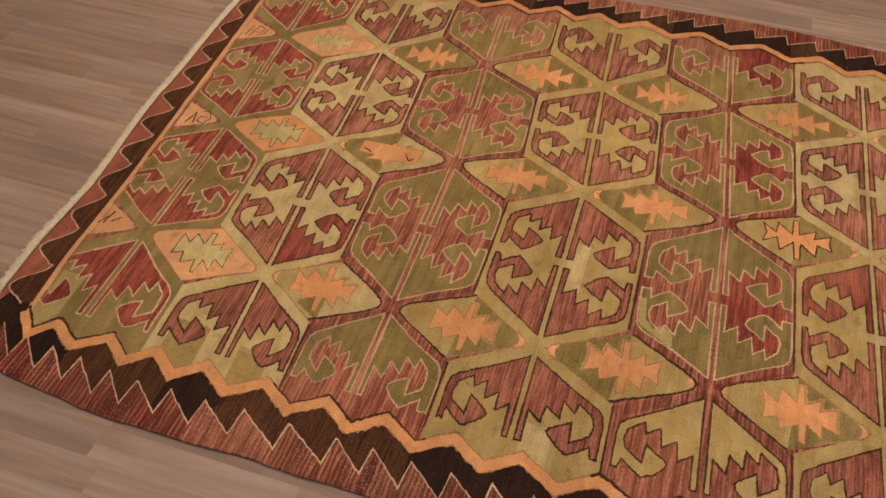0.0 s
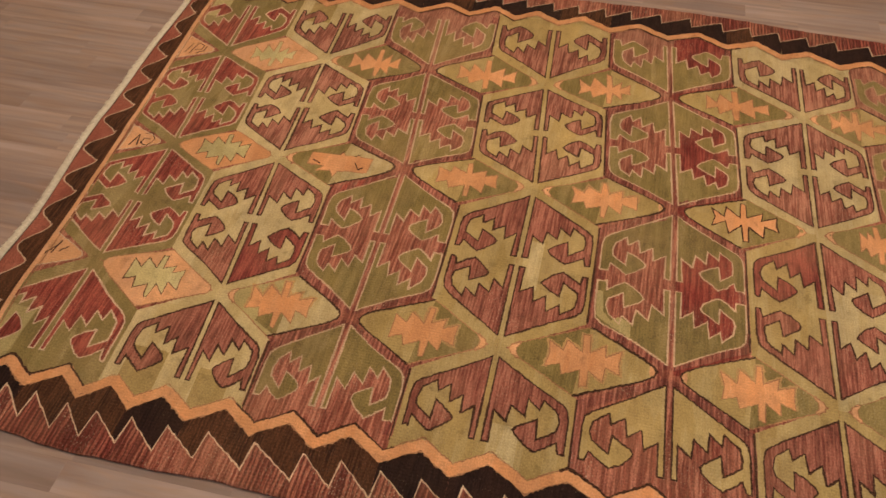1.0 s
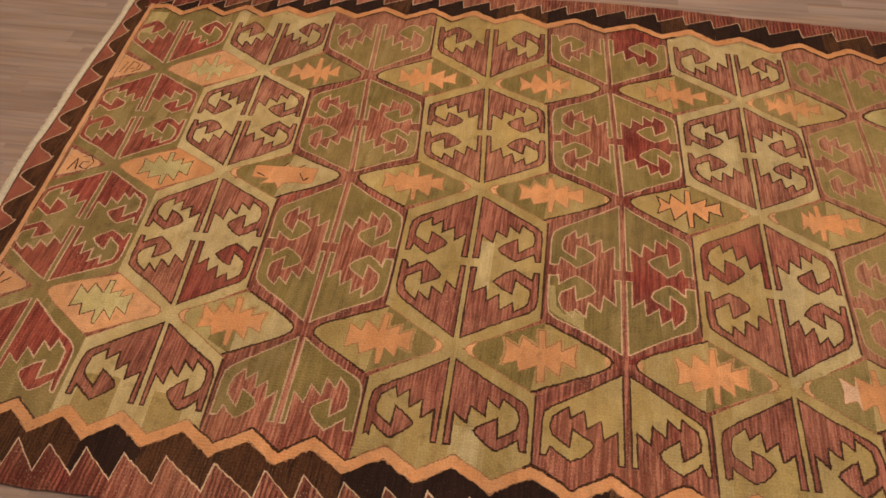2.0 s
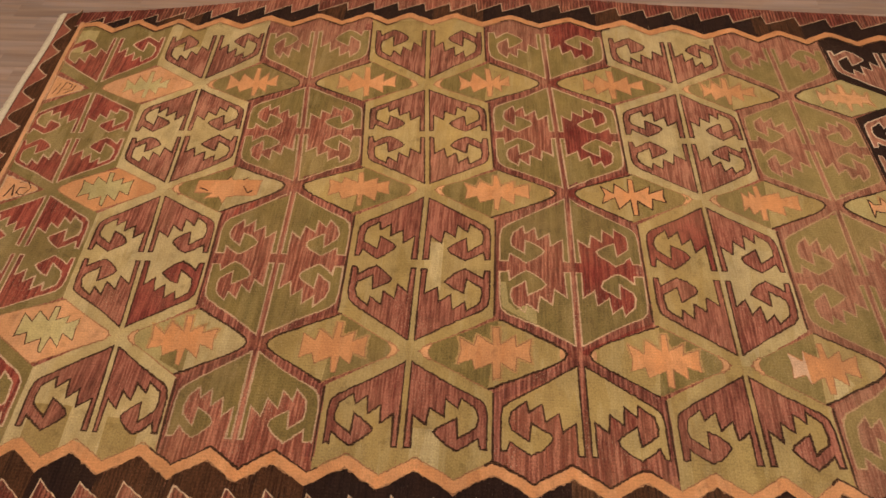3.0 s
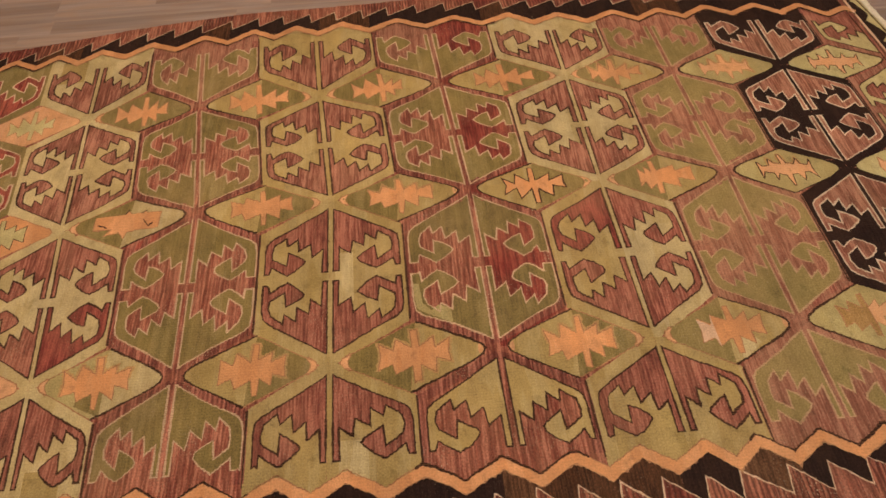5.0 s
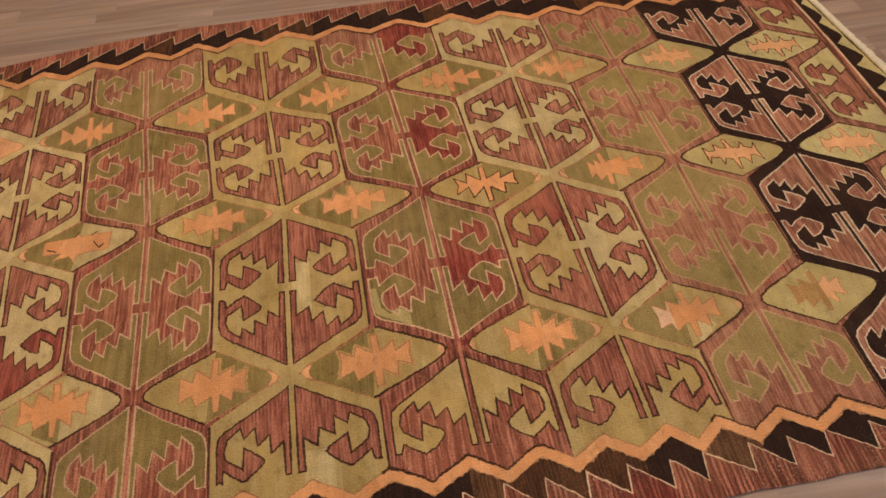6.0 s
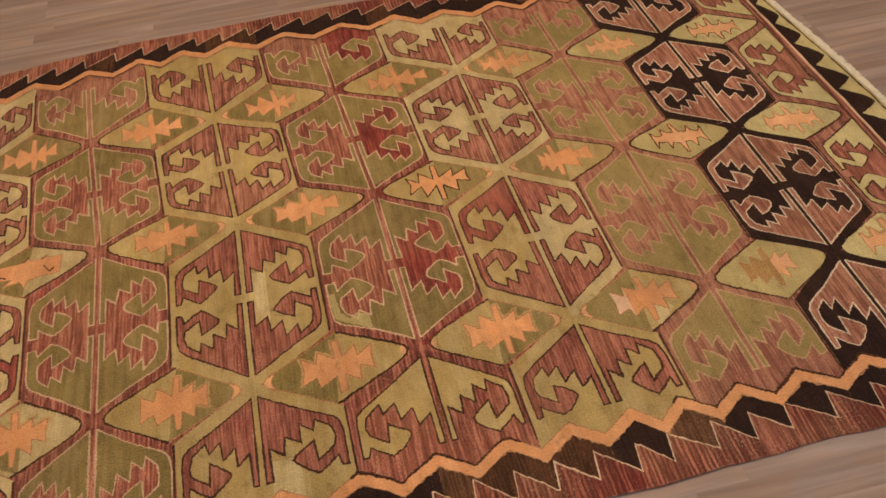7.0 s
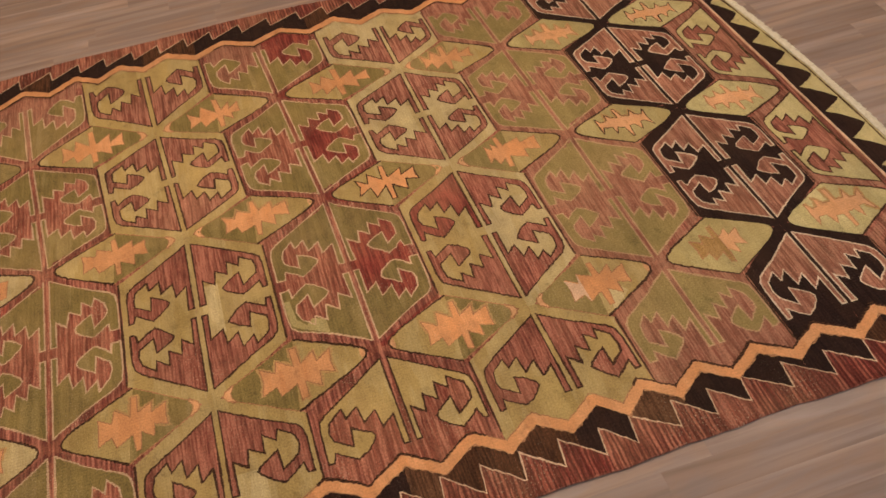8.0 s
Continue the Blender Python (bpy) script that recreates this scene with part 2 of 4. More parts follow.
def laminate():
    """Brown-grey oak laminate with a satin finish, each strip with a tone and a figure of its own."""
    n = Nodes("oak_laminate")
    chance = n.add("ShaderNodeObjectInfo").outputs["Random"]
    island = n.add("ShaderNodeNewGeometry").outputs["Random Per Island"]
    tone = n.math("FRACT", n.math("ADD", chance, n.math("MULTIPLY", island, 7.31)))
    coords = n.add("ShaderNodeTexCoord").outputs["Object"]
    shift = n.add("ShaderNodeCombineXYZ", X=n.math("MULTIPLY", tone, 23.0), Y=n.math("MULTIPLY", tone, 11.0), Z=0.0).outputs[0]
    moved = n.add("ShaderNodeVectorMath", i0=coords, i1=shift).outputs[0]

    def figure(scale, detail, rough, bend=0.0):
        spot = n.add("ShaderNodeMapping", Vector=moved, Scale=scale).outputs[0]
        return n.add("ShaderNodeTexNoise", Vector=spot, Scale=1.0, Detail=detail, Roughness=rough, Distortion=bend).outputs["Fac"]

    broad = figure((1.3, 15.0, 1), 3.0, 0.5, 1.0)
    veins = figure((2.6, 75.0, 1), 4.0, 0.6, 0.4)
    pores = figure((22.0, 420.0, 1), 2.0, 0.6)
    smoke = figure((3.2, 12.0, 1), 3.0, 0.55, 2.2)
    cloud = figure((2.0, 5.0, 1), 2.0, 0.5)
    # growth rings cut through near a knot
    rings = n.add("ShaderNodeTexWave", Vector=n.add("ShaderNodeMapping", Vector=moved, Scale=(0.9, 9.0, 1)).outputs[0], Scale=1.1, Distortion=7.0, Detail=2.0, Detail_Scale=1.2)
    rings.bands_direction = "Y"
    warm = n.mix(n.ramp(broad, 0.30, 0.70), rgb(0.236, 0.162, 0.124), rgb(0.398, 0.296, 0.238))
    grey = n.mix(n.ramp(broad, 0.30, 0.70), rgb(0.240, 0.184, 0.160), rgb(0.392, 0.313, 0.277))
    colour = n.mix(n.ramp(smoke, 0.40, 0.60), warm, grey)
    colour = n.mix(n.ramp(veins, 0.54, 0.72, 0.0, 0.36), colour, rgb(0.190, 0.124, 0.094))
    colour = n.mix(n.ramp(rings.outputs["Fac"], 0.60, 0.95, 0.0, 0.20), colour, rgb(0.200, 0.140, 0.112))
    colour = n.mix(n.ramp(pores, 0.60, 0.74, 0.0, 0.22), colour, rgb(0.17, 0.115, 0.09))
    value = n.math("MULTIPLY", n.ramp(tone, 0, 1, 0.88, 1.08), n.math("MULTIPLY", n.ramp(cloud, 0.3, 0.7, 0.93, 1.07), n.ramp(smoke, 0.3, 0.7, 1.06, 0.94)))
    shade = n.add("ShaderNodeCombineXYZ", X=value, Y=value, Z=value).outputs[0]
    n.put(n.bsdf, "Base Color", n.mix(1.0, colour, shade, "MULTIPLY"))
    n.put(n.bsdf, "Roughness", n.ramp(broad, 0.3, 0.7, 0.50, 0.42))
    n.put(n.bsdf, "Specular IOR Level", 0.10)
    n.bump(veins, 0.12, 0.0008)
    return n.mat


def plaster(name, colour):
    n = Nodes(name)
    grain = n.noise(n.mapped((60, 60, 60)), 1.0, 4.0, 0.6)
    stain = n.noise(n.mapped((1.2, 1.2, 1.2)), 1.0, 3.0, 0.5)
    n.put(n.bsdf, "Base Color", n.mix(n.ramp(stain, 0.3, 0.7), rgb(*colour), rgb(*(c * 0.93 for c in colour))))
    n.put(n.bsdf, "Roughness", 0.85)
    n.bump(grain, 0.2, 0.001)
    return n.mat


def plain(name, colour, rough, emission=0.0, glass=False):
    n = Nodes(name)
    n.put(n.bsdf, "Base Color", rgb(*colour))
    n.put(n.bsdf, "Roughness", rough)
    if emission:
        n.put(n.bsdf, "Emission Color", rgb(*colour))
        n.put(n.bsdf, "Emission Strength", emission)
    if glass:
        n.put(n.bsdf, "Transmission Weight", 1.0)
    return n.mat


COTTON, LAMINATE = cotton(), laminate()
WALL_PAINT, CEILING_PAINT = plaster("wall_paint", (0.50, 0.42, 0.33)), plaster("ceiling_paint", (0.80, 0.79, 0.76))
WHITE_GLOSS, PANE = plain("white_gloss_paint", (0.8, 0.79, 0.76), 0.35), plain("window_glass", (1, 1, 1), 0.0, glass=True)
DIFFUSER = plain("lamp_diffuser", (1.0, 0.85, 0.66), 0.5, emission=2.0)


# ---- mesh helpers ----
def part(name, bm, material, parent, label="", kind=""):
    """Links a bmesh as one mesh object under a thing or a part."""
    mesh = bpy.data.meshes.new(name)
    bm.to_mesh(mesh)
    bm.free()
    for m in material if isinstance(material, (list, tuple)) else (material,):
        mesh.materials.append(m)
    ob = new(name, mesh)
    ob.parent = parent
    return tagged(ob, label, kind=kind)


def add_box(bm, lo, hi, slot=0):
    v = [bm.verts.new((x, y, z)) for z in (lo[2], hi[2]) for y in (lo[1], hi[1]) for x in (lo[0], hi[0])]
    for f in ((0, 2, 3, 1), (4, 5, 7, 6), (0, 1, 5, 4), (2, 6, 7, 3), (0, 4, 6, 2), (1, 3, 7, 5)):
        bm.faces.new([v[i] for i in f]).material_index = slot


def box_mesh(*boxes):
    bm = bmesh.new()
    for lo, hi in boxes:
        add_box(bm, lo, hi)
    return bm


# ---- room ----
X0, X1, Y0, Y1, TOP = -2.2, 5.2, -3.4, 3.6, 2.5


def wall(name, *boxes):
    return tagged(part(name, box_mesh(*boxes), WALL_PAINT, None), "plain warm off-white painted plaster wall", "wall", kind="structure")


wall("wall_north", ((X0, Y1, 0), (X1, Y1 + 0.15, TOP)))
wall("wall_west", ((X0 - 0.15, Y0 - 0.15, 0), (X0, Y1 + 0.15, TOP)))
wall("wall_east", ((X1, Y0 - 0.15, 0), (X1 + 0.15, Y1 + 0.15, TOP)))
wall("wall_south", ((X0, Y0 - 0.15, 0), (1.9, Y0, TOP)), ((3.7, Y0 - 0.15, 0), (X1, Y0, TOP)),
     ((1.9, Y0 - 0.15, 0), (3.7, Y0, 0.9)), ((1.9, Y0 - 0.15, 2.2), (3.7, Y0, TOP)))
tagged(part("ceiling", box_mesh(((X0 - 0.15, Y0 - 0.15, TOP), (X1 + 0.15, Y1 + 0.15, TOP + 0.15))), CEILING_PAINT, None),
       "flat white painted ceiling", "ceiling", kind="structure")
# A made-up window, out of view, where the added daylight comes in.
window = tagged(new("window_1"), "unseen white framed window with one clear pane, added for cool daylight", "window", kind="structure")
window.location = (2.8, Y0 - 0.08, 0.9)
part("window_frame", box_mesh(((-0.9, -0.04, 0), (-0.84, 0.04, 1.3)), ((0.84, -0.04, 0), (0.9, 0.04, 1.3)),
                              ((-0.84, -0.04, 0), (0.84, 0.04, 0.06)), ((-0.84, -0.04, 1.24), (0.84, 0.04, 1.3))), WHITE_GLOSS, window)
pane = part("pane", box_mesh(((-0.84, -0.006, 0.06), (0.84, 0.006, 1.24))), PANE, window)
pane.visible_shadow = False
# Fixtures made up to go with the added ceiling lamps.
ceiling_light = tagged(new("ceiling_light"), "unseen square ceiling light with a frosted diffuser, added to light the rug", "ceiling light", "ceiling lights")
ceiling_light.location = (*LAMPS[0], TOP)
part("frame", box_mesh(((-0.6, -0.6, -0.05), (-0.56, 0.6, 0)), ((0.56, -0.6, -0.05), (0.6, 0.6, 0)),
                       ((-0.56, -0.6, -0.05), (0.56, -0.56, 0)), ((-0.56, 0.56, -0.05), (0.56, 0.6, 0))), WHITE_GLOSS, ceiling_light)
part("diffuser", box_mesh(((-0.56, -0.56, -0.03), (0.56, 0.56, -0.02))), DIFFUSER, ceiling_light)
copy_thing(ceiling_light, pose(*LAMPS[1], TOP))


# ---- rug ----
# Where the pattern's knots lie: eight columns in three rows, as the weaver's hand let them drift.
KNOTS = {
    1: ((0.352, 0.631, 0.918, 1.236, 1.560, 1.895, 2.180, 2.474), (0.345, 0.374, 0.393, 0.402, 0.425, 0.416, 0.397, 0.386)),
    0: ((0.384, 0.652, 0.958, 1.270, 1.594, 1.904, 2.203, 2.487), (-0.056, -0.040, -0.016, -0.013, -0.009, -0.014, -0.017, -0.037)),
    -1: ((0.392, 0.687, 0.968, 1.273, 1.607, 1.919, 2.214, 2.499), (-0.452, -0.478, -0.480, -0.483, -0.473, -0.482, -0.473, -0.468)),
}
RUG_X, RUG_Y, THICK = 1.5, -0.02, 0.0034


def far_zigzag(x):
    return float(np.interp(x, (0.25, 0.38, 0.61, 0.78, 1.04, 1.25, 1.46, 1.63, 1.78, 1.92, 2.09, 2.22, 2.35, 2.50, 2.62, 2.76), (0.668, 0.685, 0.707, 0.729, 0.755, 0.763, 0.760, 0.755, 0.745, 0.728, 0.720, 0.710, 0.711, 0.702, 0.684, 0.646)))


def knot(row, u):
    i = min(max(int(math.floor(u)) - 1, 0), 6)
    f = u - 1 - i
    xs, ys = KNOTS[row]
    return xs[i] + (xs[i + 1] - xs[i]) * f, ys[i] + (ys[i + 1] - ys[i]) * f


def woven(u, v):
    """The place on the rug of column u and row v of the pattern."""
    (bx, by), (ax, ay) = knot(0, u), knot(1 if v >= 0 else -1, u)
    x, y = bx + (ax - bx) * abs(v), by + (ay - by) * abs(v)
    if abs(v) > 1:
        # the half medallions stretch to the border
        end = far_zigzag(x) - 0.098 if v > 0 else -0.697
        y = ay + (end - ay) * (abs(v) - 1) / 0.465
    return x, y


def near_edge(x):
    return float(np.interp(x, (0.15, 0.24, 0.40, 0.60, 0.95, 1.80, 2.90), (-0.815, -0.853, -0.874, -0.889, -0.888, -0.874, -0.866))) + 0.003 * math.sin(9 * x) + 0.0016 * math.sin(31 * x + 0.7) + 0.0008 * math.sin(83 * x)


def far_edge(x):
    return float(np.interp(x, (0.10, 0.36, 0.69, 1.02, 1.50, 1.70, 1.90, 2.10, 2.30, 2.60, 2.90), (0.70, 0.738, 0.803, 0.845, 0.857, 0.850, 0.833, 0.826, 0.812, 0.797, 0.785))) + 0.002 * math.sin(8 * x + 1)


def left_edge(y):
    return float(np.interp(y, (-0.85, -0.55, -0.37, -0.07, 0.19, 0.43, 0.72), (0.208, 0.194, 0.194, 0.168, 0.156, 0.150, 0.138))) + 0.002 * math.sin(14 * y)


def right_edge(y):
    return float(np.interp(y, (-0.87, -0.29, -0.19, -0.03, 0.12, 0.37, 0.87), (2.866, 2.872, 2.873, 2.868, 2.858, 2.833, 2.79)))


def left_line(y):
    return float(np.interp(y, (-0.75, -0.58, -0.34, 0.03, 0.47, 0.68), (0.294, 0.276, 0.268, 0.245, 0.214, 0.205)))


def right_line(y):
    return float(np.interp(y, (-0.75, -0.41, -0.20, -0.05, 0.10, 0.20, 0.40, 0.72), (2.795, 2.789, 2.787, 2.785, 2.779, 2.777, 2.772, 2.760)))


def lift(x, y):
    """How far the cloth stands off the floor: slack, an old fold along the middle, edges that do not lie quite flat."""
    z = 0.0016 * (1 + noise.noise((x * 2.1, y * 2.1, 0.3)))
    z += 0.0022 * math.exp(-((y + 0.012 - 0.004 * math.sin(3 * x)) / 0.024) ** 2)
    for cx, cy, tall, wide in ((0.80, -0.026, 0.0080, 0.085), (0.50, -0.045, 0.0022, 0.08), (2.34, -0.024, 0.0022, 0.09), (2.62, -0.030, 0.0022, 0.07)):
        z += tall * math.exp(-((x - cx) / wide) ** 2 - ((y - cy - 0.10 * (x - cx)) / 0.021) ** 2)
    edge = max(0.0, 1 - abs(y - near_edge(x)) / 0.12)
    # the near border ripples where it was pulled tight
    ripple = 0.0007 * max(0.0, 1 - abs(y + 0.79) / 0.13) * math.sin(62 * x + 9 * y + 2 * math.sin(5 * x)) * (1.0 if x < 0.9 else 0.45)
    z += ripple + 0.0007
    return z * (1 - 0.7 * edge) + 0.0008 * edge * edge * (0.5 + 0.5 * math.sin(7.3 * x + 0.6))


rug = tagged(new("rug"), "handwoven wool kilim rug with hooked olive and rose medallions", "rug")
rug.location = (RUG_X, RUG_Y, 0)


def settle(bm, layer):
    """Lays a mesh drawn flat in the room's x and y onto the cloth, so many sheets up."""
    for v in bm.verts:
        x, y, z = v.co
        v.co = (x - RUG_X, y - RUG_Y, z + THICK + lift(x, y) + 0.00034 * layer)


WARP = 0.0046


def worked(points, step=0.0042, wobble=0.0004, closed=True):
    """The outline with its edges stepped and a little unsteady, as weft turned round warp by warp."""
    out = []
    n = len(points)
    for i in range(n if closed else n - 1):
        (ax, ay), (bx, by) = points[i], points[(i + 1) % n]
        k = max(1, int(round(math.hypot(bx - ax, by - ay) / step)))
        for j in range(k):
            f = j / k
            x, y = ax + (bx - ax) * f + random.uniform(-wobble, wobble), ay + (by - ay) * f + random.uniform(-wobble, wobble)
            y += 0.6 * (round(y / WARP) * WARP - y)
            out.append((x, y + 0.0012 * noise.noise((x * 34, y * 34, 0.7))))
    if not closed:
        out.append(points[-1])
    return out


def add_fill(bm, points, layer, slot=0, grid=0.02):
    sheet = bmesh.new()
    clean = [p for i, p in enumerate(points) if math.hypot(p[0] - points[i - 1][0], p[1] - points[i - 1][1]) > 1e-5]
    area = sum(clean[i - 1][0] * clean[i][1] - clean[i][0] * clean[i - 1][1] for i in range(len(clean)))
    if area < 0:
        clean.reverse()
    face = sheet.faces.new([sheet.verts.new((x, y, 0)) for x, y in clean])
    face.normal_update()
    bmesh.ops.triangulate(sheet, faces=[face], ngon_method="EAR_CLIP")
    xs, ys = [p[0] for p in clean], [p[1] for p in clean]
    for axis, lo, hi in ((0, min(xs), max(xs)), (1, min(ys), max(ys))):
        for k in range(int(lo / grid) - 1, int(hi / grid) + 2):
            if lo < k * grid < hi:
                co, no = [0, 0, 0], [0, 0, 0]
                co[axis], no[axis] = k * grid, 1
                bmesh.ops.bisect_plane(sheet, geom=sheet.verts[:] + sheet.edges[:] + sheet.faces[:], plane_co=co, plane_no=no, dist=1e-6)
    settle(sheet, layer)
    made = {v: bm.verts.new(v.co) for v in sheet.verts}
    for f in sheet.faces:
        bm.faces.new([made[v] for v in f.verts]).material_index = slot
    sheet.free()


def add_line(bm, points, width, layer, slot=0, closed=True, ragged=0.33):
    """A woven line of some width along the points."""
    n = len(points)
    left, right = [], []
    for i in range(n):
        a = points[i - 1] if closed or i else points[i]
        b = points[i]
        c = points[(i + 1) % n] if closed or i < n - 1 else points[i]
        d1, d2 = Vector((b[0] - a[0], b[1] - a[1])), Vector((c[0] - b[0], c[1] - b[1]))
        if d1.length < 1e-9:
            d1 = d2
        if d2.length < 1e-9:
            d2 = d1
        d1, d2 = d1.normalized(), d2.normalized()
        t = d1 + d2
        t = t.normalized() if t.length > 0.2 else d1
        side = Vector((-t.y, t.x))
        reach = min(2.0, 1 / max(0.4, side.dot(Vector((-d1.y, d1.x))))) * width * 0.5 * random.uniform(1 - ragged, 1 + ragged)
        if width < 0.008:
            reach *= 0.95 + 0.6 * noise.noise((b[0] * 13, b[1] * 13, 1.9))
        for store, sign in ((left, 1), (right, -1)):
            x, y = b[0] + sign * side.x * reach, b[1] + sign * side.y * reach
            store.append(bm.verts.new((x - RUG_X, y - RUG_Y, THICK + lift(x, y) + 0.00034 * layer)))
    for i in range(n if closed else n - 1):
        j = (i + 1) % n
        bm.faces.new((right[i], right[j], left[j], left[i])).material_index = slot


def weave(name, points, material, parent, layer, outline=None, width=0.0037, label="", grid=0.02):
    """A piece of the pattern: its field and, where it has one, the thin line round it."""
    bm = bmesh.new()
    edge = worked(points)
    add_fill(bm, edge, layer, grid=grid)
    if outline:
        add_line(bm, edge, width * (0.92 if outline in (PALE, BUFF) else 0.85 if outline is CHALK else 1), layer + 0.6, 1)
    return part(name, bm, (material, outline) if outline else material, parent, label)


# The cloth itself, rose at its borders.
def ground_weave():
    bm = bmesh.new()
    nx, ny = 110, 72
    rows = []
    for j in range(ny + 1):
        row = []
        for i in range(nx + 1):
            x = 0.15 + 2.7 * i / nx
            for _ in range(4):
                y = near_edge(x) + (far_edge(x) - near_edge(x)) * j / ny
                x = left_edge(y) + (right_edge(y) - left_edge(y)) * i / nx
            row.append((x, y))
        rows.append(row)
    top = [[bm.verts.new((x - RUG_X, y - RUG_Y, THICK + lift(x, y))) for x, y in row] for row in rows]
    low = [[bm.verts.new((x - RUG_X, y - RUG_Y, 0.0006 + 0.8 * lift(x, y))) for x, y in row] for row in rows]
    for j in range(ny):
        for i in range(nx):
            bm.faces.new((top[j][i], top[j][i + 1], top[j + 1][i + 1], top[j + 1][i]))
            bm.faces.new((low[j][i], low[j + 1][i], low[j + 1][i + 1], low[j][i + 1]))
    for a, b in ([((0, i), (0, i + 1)) for i in range(nx)] + [((ny, i + 1), (ny, i)) for i in range(nx)]
                 + [((j + 1, 0), (j, 0)) for j in range(ny)] + [((j, nx), (j + 1, nx)) for j in range(ny)]):
        bm.faces.new((low[a[0]][a[1]], low[b[0]][b[1]], top[b[0]][b[1]], top[a[0]][a[1]]))
    return part("ground_weave", bm, ROSE, rug, "striped rose wool ground")


ground_weave()

# One quarter of a hooked medallion's field, from its middle outwards and up to its knot, in parts of a cell.
HOOKED_FIELD = ((0.020, 0.445), (0.225, 0.350), (0.418, 0.266), (0.452, 0.238), (0.463, 0.190), (0.462, 0.036), (0.430, 0.036), (0.418, 0.085), (0.350, 0.047),
                (0.300, 0.026), (0.245, 0.050), (0.192, 0.084), (0.178, 0.104), (0.196, 0.124), (0.245, 0.150), (0.300, 0.173), (0.310, 0.084), (0.408, 0.135), (0.418, 0.172),
                (0.403, 0.224), (0.318, 0.272), (0.305, 0.218), (0.234, 0.263), (0.222, 0.178), (0.146, 0.222), (0.131, 0.136), (0.054, 0.182), (0.054, 0.032), (0.020, 0.032))
SIDE = 0.305  # where a medallion's slanted sides meet its upright ones
# By column: colours of the left and right ground, of the field, of the lines.
COLUMNS = {
    1: (KHAKI, KHAKI, WINE, PALE), 2: (IVORY, IVORY, BURGUNDY, UMBER), 3: (ROSE, ROSE, OLIVE, BUFF), 4: (CREAM, CREAM, BURGUNDY, UMBER),
    5: (ROSE, RED, OLIVE, BUFF), 6: (CREAM, CREAM, BURGUNDY, UMBER), 7: (SALMON, SALMON, MOSS, FAINT), 8: (BROWN, BROWN, DUSTY, CHALK),
    9: (BURGUNDY, BURGUNDY, LIME, UMBER),
}


